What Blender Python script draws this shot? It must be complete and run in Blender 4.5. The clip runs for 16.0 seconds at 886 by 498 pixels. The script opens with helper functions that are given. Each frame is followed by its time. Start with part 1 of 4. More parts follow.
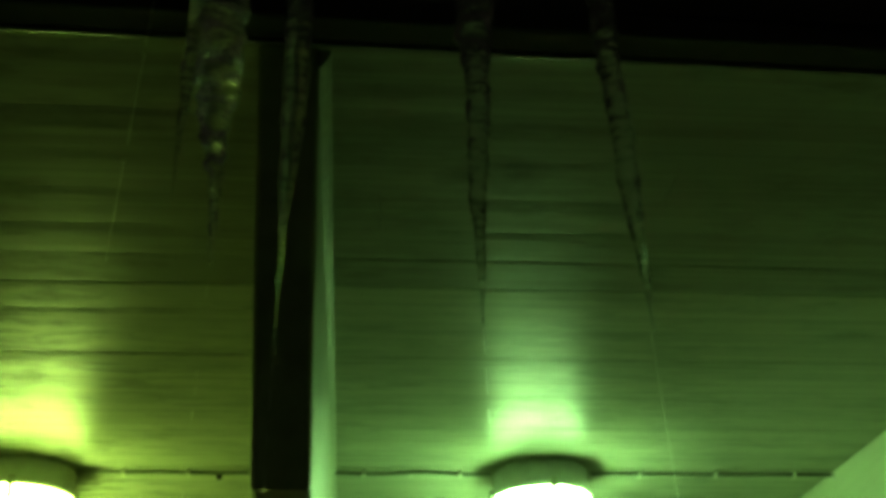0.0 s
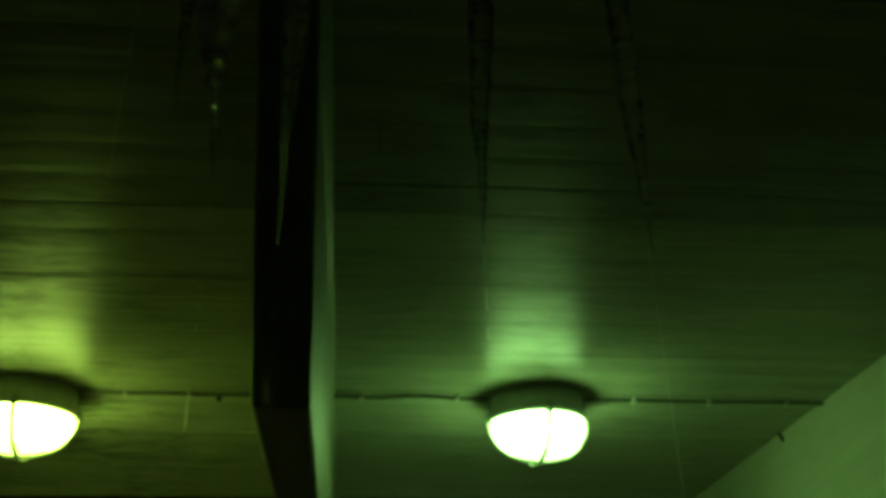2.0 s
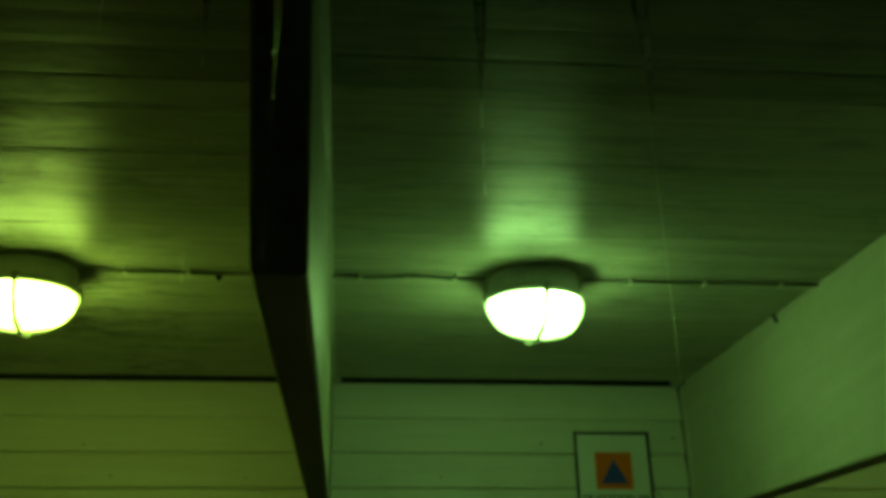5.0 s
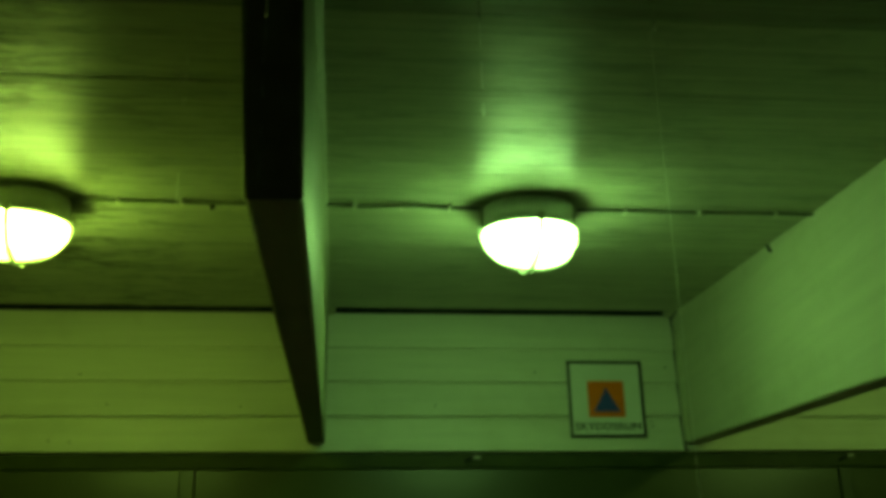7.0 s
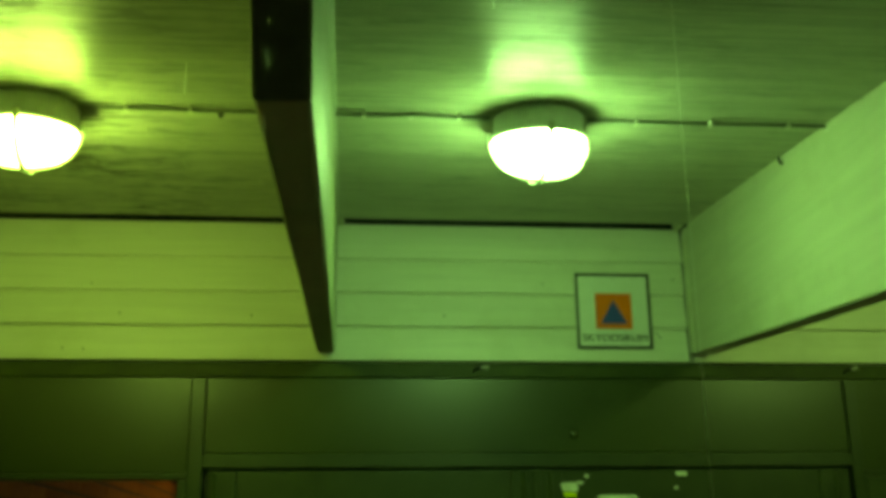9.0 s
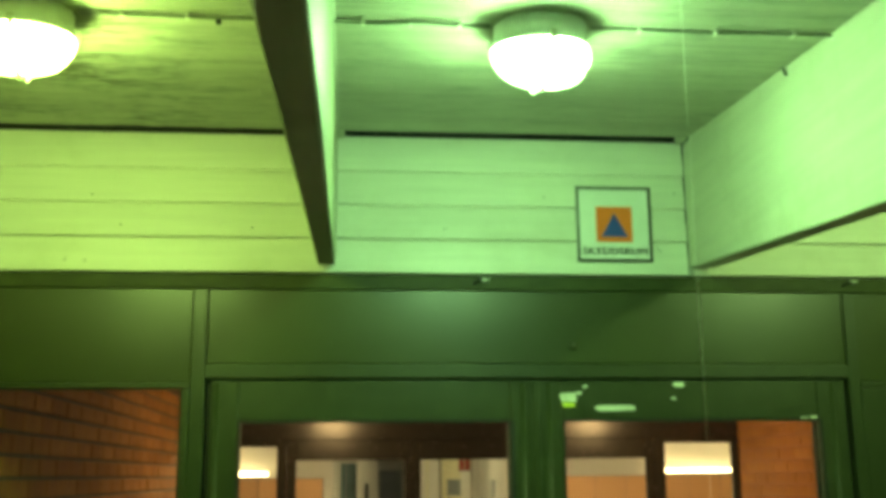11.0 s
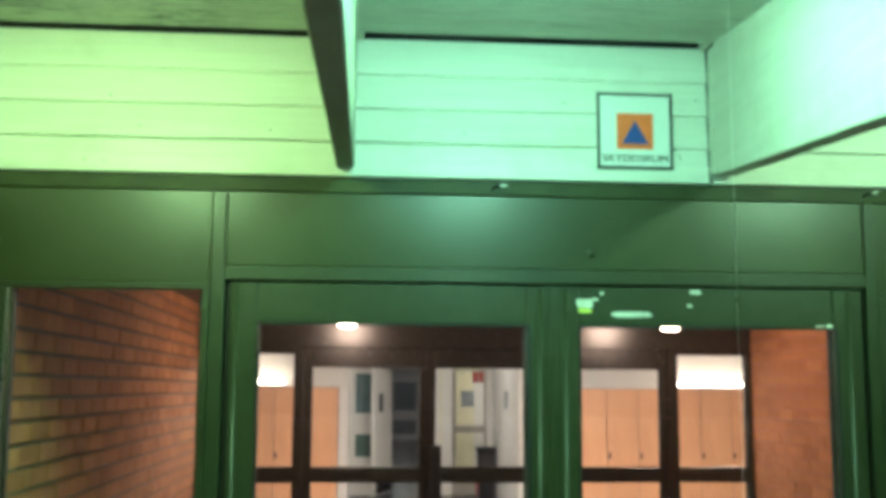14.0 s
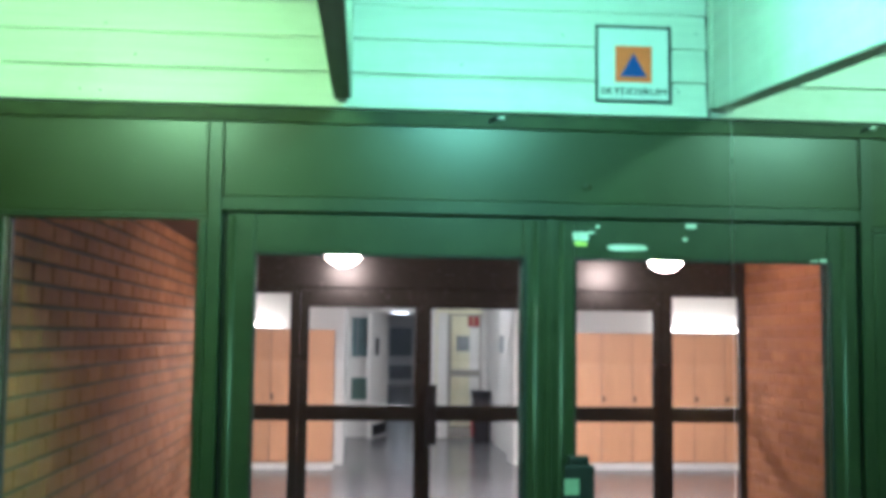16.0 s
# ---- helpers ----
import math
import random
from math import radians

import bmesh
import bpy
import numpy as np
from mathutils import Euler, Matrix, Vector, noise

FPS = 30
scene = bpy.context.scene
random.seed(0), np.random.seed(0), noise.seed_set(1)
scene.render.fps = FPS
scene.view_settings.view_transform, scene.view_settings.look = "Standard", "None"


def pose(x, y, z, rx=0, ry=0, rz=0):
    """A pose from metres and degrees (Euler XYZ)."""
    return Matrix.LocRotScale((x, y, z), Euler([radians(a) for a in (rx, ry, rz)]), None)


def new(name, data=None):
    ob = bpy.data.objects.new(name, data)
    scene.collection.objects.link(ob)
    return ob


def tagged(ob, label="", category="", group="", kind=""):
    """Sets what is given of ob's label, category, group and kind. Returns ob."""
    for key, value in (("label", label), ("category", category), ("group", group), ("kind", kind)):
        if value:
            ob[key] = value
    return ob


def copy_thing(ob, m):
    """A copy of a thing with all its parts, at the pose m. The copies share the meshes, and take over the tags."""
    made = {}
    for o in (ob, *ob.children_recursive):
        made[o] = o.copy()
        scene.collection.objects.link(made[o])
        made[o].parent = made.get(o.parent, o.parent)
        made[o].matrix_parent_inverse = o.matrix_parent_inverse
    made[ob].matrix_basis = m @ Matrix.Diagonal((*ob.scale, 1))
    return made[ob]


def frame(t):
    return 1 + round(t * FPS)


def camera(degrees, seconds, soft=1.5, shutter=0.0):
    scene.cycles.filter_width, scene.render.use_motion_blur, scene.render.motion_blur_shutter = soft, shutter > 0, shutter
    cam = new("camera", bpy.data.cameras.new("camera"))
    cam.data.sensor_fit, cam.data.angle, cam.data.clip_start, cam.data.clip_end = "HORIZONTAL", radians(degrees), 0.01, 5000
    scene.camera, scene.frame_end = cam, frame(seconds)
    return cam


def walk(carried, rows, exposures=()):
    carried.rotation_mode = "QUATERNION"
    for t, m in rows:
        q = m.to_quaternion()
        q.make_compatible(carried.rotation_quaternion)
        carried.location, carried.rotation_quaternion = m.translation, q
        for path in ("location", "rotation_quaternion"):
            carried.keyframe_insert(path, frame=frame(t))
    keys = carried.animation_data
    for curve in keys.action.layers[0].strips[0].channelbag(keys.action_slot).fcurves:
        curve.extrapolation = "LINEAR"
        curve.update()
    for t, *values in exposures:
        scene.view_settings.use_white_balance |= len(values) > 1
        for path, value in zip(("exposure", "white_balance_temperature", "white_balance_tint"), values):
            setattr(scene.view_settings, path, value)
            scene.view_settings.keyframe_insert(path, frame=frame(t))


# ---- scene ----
cam = camera(46.00, 16.0, soft=4.8)
PATH = [
    (0.0, pose(-0.0044, -0.0383, 1.8049, 124.855, 1.706, -4.682)),
    (0.5, pose(-0.0036, -0.0382, 1.8028, 123.924, 1.648, -4.805)),
    (1.0, pose(-0.0046, -0.0413, 1.8011, 123.153, 1.520, -5.104)),
    (1.5, pose(-0.0042, -0.0411, 1.7987, 122.313, 1.375, -4.997)),
    (2.0, pose(-0.0064, -0.0378, 1.7963, 121.017, 1.227, -5.102)),
    (2.5, pose(-0.0042, -0.0357, 1.7934, 119.802, 1.179, -5.227)),
    (3.0, pose(-0.0025, -0.0325, 1.7899, 118.714, 1.161, -5.265)),
    (3.5, pose(-0.0035, -0.0283, 1.7862, 117.804, 1.116, -5.438)),
    (4.0, pose(-0.0051, -0.0258, 1.7838, 116.961, 1.038, -5.325)),
    (6.5, pose(-0.0024, -0.0213, 1.7735, 112.076, 1.181, -5.447)),
    (7.0, pose(-0.0062, -0.0160, 1.7746, 111.287, 1.193, -5.610)),
    (7.5, pose(-0.0121, -0.0150, 1.7740, 110.305, 1.057, -5.635)),
    (8.0, pose(-0.0106, -0.0129, 1.7689, 109.054, 0.882, -5.330)),
    (8.5, pose(-0.0098, -0.0108, 1.7649, 107.695, 0.805, -5.279)),
    (9.0, pose(-0.0055, -0.0132, 1.7614, 106.683, 0.674, -5.244)),
    (11.5, pose(-0.0003, 0.0012, 1.7334, 101.254, 0.463, -5.164)),
    (12.0, pose(-0.0080, 0.0073, 1.7257, 100.319, 0.336, -5.224)),
    (12.5, pose(-0.0074, 0.0036, 1.7354, 99.188, 0.063, -4.860)),
    (13.0, pose(-0.0036, 0.0003, 1.7338, 98.520, -0.220, -4.710)),
    (13.5, pose(-0.0075, 0.0057, 1.7169, 98.152, -0.392, -4.542)),
    (14.0, pose(-0.0090, 0.0016, 1.7097, 97.628, -0.340, -4.452)),
    (14.5, pose(-0.0147, 0.0007, 1.7041, 96.867, -0.582, -4.361)),
    (15.0, pose(-0.0108, -0.0015, 1.6835, 96.218, -0.770, -4.560)),
    (15.5, pose(-0.0119, -0.0018, 1.6806, 95.154, -0.809, -4.538)),
    (16.0, pose(-0.0095, 0.0000, 1.6600, 94.773, -0.677, -4.687)),
]
EXPOSURES = [(0.0, 0.93, 10500, -14), (0.5, 0.24, 10900, -14), (1.0, -0.08, 11200, -13), (1.5, -0.34, 11200, -13), (2.0, -0.77, 11600, -16), (3.5, -0.67, 12000, -15), (4.0, -0.56, 12100, -15),
             (6.5, -0.56, 13600, -22), (7.0, 0.0, 13600, -20), (8.0, 0.77, 13900, -18), (9.0, 1.16, 13900, -17),
             (11.5, 2.72, 7250, 15), (12.5, 3.05, 7250, 29), (13.0, 3.08, 6800, 31), (13.5, 3.08, 6200, 33), (14.5, 3.12, 4560, 38), (16.0, 3.14, 4560, 38)]
walk(cam, PATH, EXPOSURES)

# ---------------------------------------------------------------- world
world = bpy.data.worlds.new("night")
scene.world = world
world.use_nodes = True
world.node_tree.nodes["Background"].inputs["Color"].default_value = (0.40, 0.42, 0.38, 1)
world.node_tree.nodes["Background"].inputs["Strength"].default_value = 0.012

RIGHT_GLOW = (0.38, 1.0, 0.44)
LEFT_GLOW = (0.54, 1.0, 0.26)
FAR_GLOW = (0.48, 1.0, 0.36)
CANOPY_POWER = 36.0
CAP_SHARE = 0.35          # each dome's lower cap against its sides, dimmed to throw less light down
WARM_GLOW = (1.0, 0.70, 0.33)
VESTIBULE_POWER = 12.5
TUBE_GLOW = (1.0, 0.85, 0.43)
TUBE_POWER = 3.2


# ---------------------------------------------------------------- materials
def nodes_of(name):
    m = bpy.data.materials.new(name)
    m.use_nodes = True
    nt = m.node_tree
    return m, nt, nt.nodes["Principled BSDF"]


def surface(name, base, rough=0.5, metal=0.0, vary=0.15, grain=(40, 40, 40), stain=None, stain_scale=3.0, stain_amount=0.5,
            stain_edge=(0.5, 0.68), stain_stretch=(1, 1, 1), bump=0.1, bump_size=(60, 60, 60), island=0.0, piece=0.0, spec=0.5, rough_vary=0.1, coat=0.0, mould=None):
    """Painted, wooden, stony or metal surface: fine grain, larger stains, bump, and a shade of its own for each piece."""
    m, nt, b = nodes_of(name)
    N, L = nt.nodes.new, nt.links.new
    co = N("ShaderNodeTexCoord")
    mp = N("ShaderNodeMapping")
    mp.inputs["Scale"].default_value = grain
    L(co.outputs["Object"], mp.inputs["Vector"])
    n1 = N("ShaderNodeTexNoise")
    n1.inputs["Scale"].default_value, n1.inputs["Detail"].default_value = 1.0, 6.0
    L(mp.outputs[0], n1.inputs["Vector"])
    r1 = N("ShaderNodeMapRange")
    r1.inputs["From Min"].default_value, r1.inputs["From Max"].default_value = 0.3, 0.7
    r1.inputs["To Min"].default_value, r1.inputs["To Max"].default_value = 1 - vary, 1 + vary
    L(n1.outputs["Fac"], r1.inputs["Value"])
    value = r1.outputs[0]
    if island or piece:
        src = N("ShaderNodeNewGeometry").outputs["Random Per Island"] if island else N("ShaderNodeObjectInfo").outputs["Random"]
        r2 = N("ShaderNodeMapRange")
        k = island or piece
        r2.inputs["To Min"].default_value, r2.inputs["To Max"].default_value = 1 - k, 1 + k
        L(src, r2.inputs["Value"])
        mu = N("ShaderNodeMath")
        mu.operation = "MULTIPLY"
        L(value, mu.inputs[0])
        L(r2.outputs[0], mu.inputs[1])
        value = mu.outputs[0]
    sc = N("ShaderNodeVectorMath")
    sc.operation = "SCALE"
    sc.inputs[0].default_value = base
    L(value, sc.inputs["Scale"])
    colour = sc.outputs[0]
    if stain:
        n2 = N("ShaderNodeTexNoise")
        n2.inputs["Scale"].default_value, n2.inputs["Detail"].default_value = stain_scale, 8.0
        n2.inputs["Roughness"].default_value = 0.65
        mp3 = N("ShaderNodeMapping")
        mp3.inputs["Scale"].default_value = stain_stretch
        L(co.outputs["Object"], mp3.inputs["Vector"])
        L(mp3.outputs[0], n2.inputs["Vector"])
        r3 = N("ShaderNodeMapRange")
        r3.inputs["From Min"].default_value, r3.inputs["From Max"].default_value = stain_edge
        r3.inputs["To Max"].default_value = stain_amount
        L(n2.outputs["Fac"], r3.inputs["Value"])
        mx = N("ShaderNodeMix")
        mx.data_type = "RGBA"
        L(r3.outputs[0], mx.inputs["Factor"])
        L(colour, mx.inputs["A"])
        mx.inputs["B"].default_value = (*stain, 1)
        colour = mx.outputs["Result"]
    if mould:
        fac = None
        for scale, stretch, lo, hi in ((2.2, (1, 1, 1), 0.40, 0.53), (26.0, (0.35, 1.6, 1.0), 0.46, 0.56)):
            mpm = N("ShaderNodeMapping")
            mpm.inputs["Scale"].default_value = stretch
            mpm.inputs["Location"].default_value = (3.3, 7.1, 0.4)
            L(co.outputs["Object"], mpm.inputs["Vector"])
            nm = N("ShaderNodeTexNoise")
            nm.inputs["Scale"].default_value, nm.inputs["Detail"].default_value, nm.inputs["Roughness"].default_value = scale, 7.0, 0.7
            L(mpm.outputs[0], nm.inputs["Vector"])
            rm = N("ShaderNodeMapRange")
            rm.inputs["From Min"].default_value, rm.inputs["From Max"].default_value = lo, hi
            L(nm.outputs["Fac"], rm.inputs["Value"])
            if fac is None:
                fac = rm.outputs[0]
            else:
                mm = N("ShaderNodeMath")
                mm.operation = "MULTIPLY"
                L(fac, mm.inputs[0])
                L(rm.outputs[0], mm.inputs[1])
                fac = mm.outputs[0]
        sx = N("ShaderNodeSeparateXYZ")
        L(co.outputs["Object"], sx.inputs[0])
        damp = N("ShaderNodeMapRange")
        damp.inputs["From Min"].default_value, damp.inputs["From Max"].default_value = -0.30, -0.62
        damp.inputs["To Min"].default_value, damp.inputs["To Max"].default_value = 0.22, 0.9
        L(sx.outputs["X"], damp.inputs["Value"])
        half = N("ShaderNodeMath")
        half.operation = "MULTIPLY"
        L(damp.outputs[0], half.inputs[1])
        L(fac, half.inputs[0])
        mx2 = N("ShaderNodeMix")
        mx2.data_type = "RGBA"
        L(half.outputs[0], mx2.inputs["Factor"])
        L(colour, mx2.inputs["A"])
        mx2.inputs["B"].default_value = (*mould, 1)
        colour = mx2.outputs["Result"]
    L(colour, b.inputs["Base Color"])
    rr = N("ShaderNodeMapRange")
    rr.inputs["To Min"].default_value, rr.inputs["To Max"].default_value = max(rough - rough_vary, 0.02), rough + rough_vary
    L(n1.outputs["Fac"], rr.inputs["Value"])
    L(rr.outputs[0], b.inputs["Roughness"])
    b.inputs["Metallic"].default_value = metal
    b.inputs["Specular IOR Level"].default_value = spec
    b.inputs["Coat Weight"].default_value = coat
    if bump:
        mp2 = N("ShaderNodeMapping")
        mp2.inputs["Scale"].default_value = bump_size
        L(co.outputs["Object"], mp2.inputs["Vector"])
        n3 = N("ShaderNodeTexNoise")
        n3.inputs["Scale"].default_value, n3.inputs["Detail"].default_value = 1.0, 5.0
        L(mp2.outputs[0], n3.inputs["Vector"])
        bp = N("ShaderNodeBump")
        bp.inputs["Strength"].default_value, bp.inputs["Distance"].default_value = bump, 0.004
        L(n3.outputs["Fac"], bp.inputs["Height"])
        L(bp.outputs[0], b.inputs["Normal"])
    return m


def glow(name, colour, power):
    m, nt, b = nodes_of(name)
    b.inputs["Base Color"].default_value = (0.8, 0.8, 0.8, 1)
    b.inputs["Emission Color"].default_value = (*colour, 1)
    b.inputs["Emission Strength"].default_value = power
    return m


def clear(name, ior, rough=0.0, tint=(1, 1, 1), bump=0.0, size=60.0, stretch=(1, 1, 1)):
    m, nt, b = nodes_of(name)
    b.inputs["Base Color"].default_value = (*tint, 1)
    b.inputs["Transmission Weight"].default_value = 1.0
    b.inputs["IOR"].default_value = ior
    b.inputs["Roughness"].default_value = rough
    if bump:
        co, mp, n, bp = (nt.nodes.new("ShaderNode" + k) for k in ("TexCoord", "Mapping", "TexNoise", "Bump"))
        mp.inputs["Scale"].default_value = stretch
        n.inputs["Scale"].default_value, n.inputs["Detail"].default_value = size, 4.0
        bp.inputs["Strength"].default_value, bp.inputs["Distance"].default_value = bump, 0.01
        nt.links.new(co.outputs["Object"], mp.inputs["Vector"])
        nt.links.new(mp.outputs[0], n.inputs["Vector"])
        nt.links.new(n.outputs["Fac"], bp.inputs["Height"])
        nt.links.new(bp.outputs[0], b.inputs["Normal"])
    return m


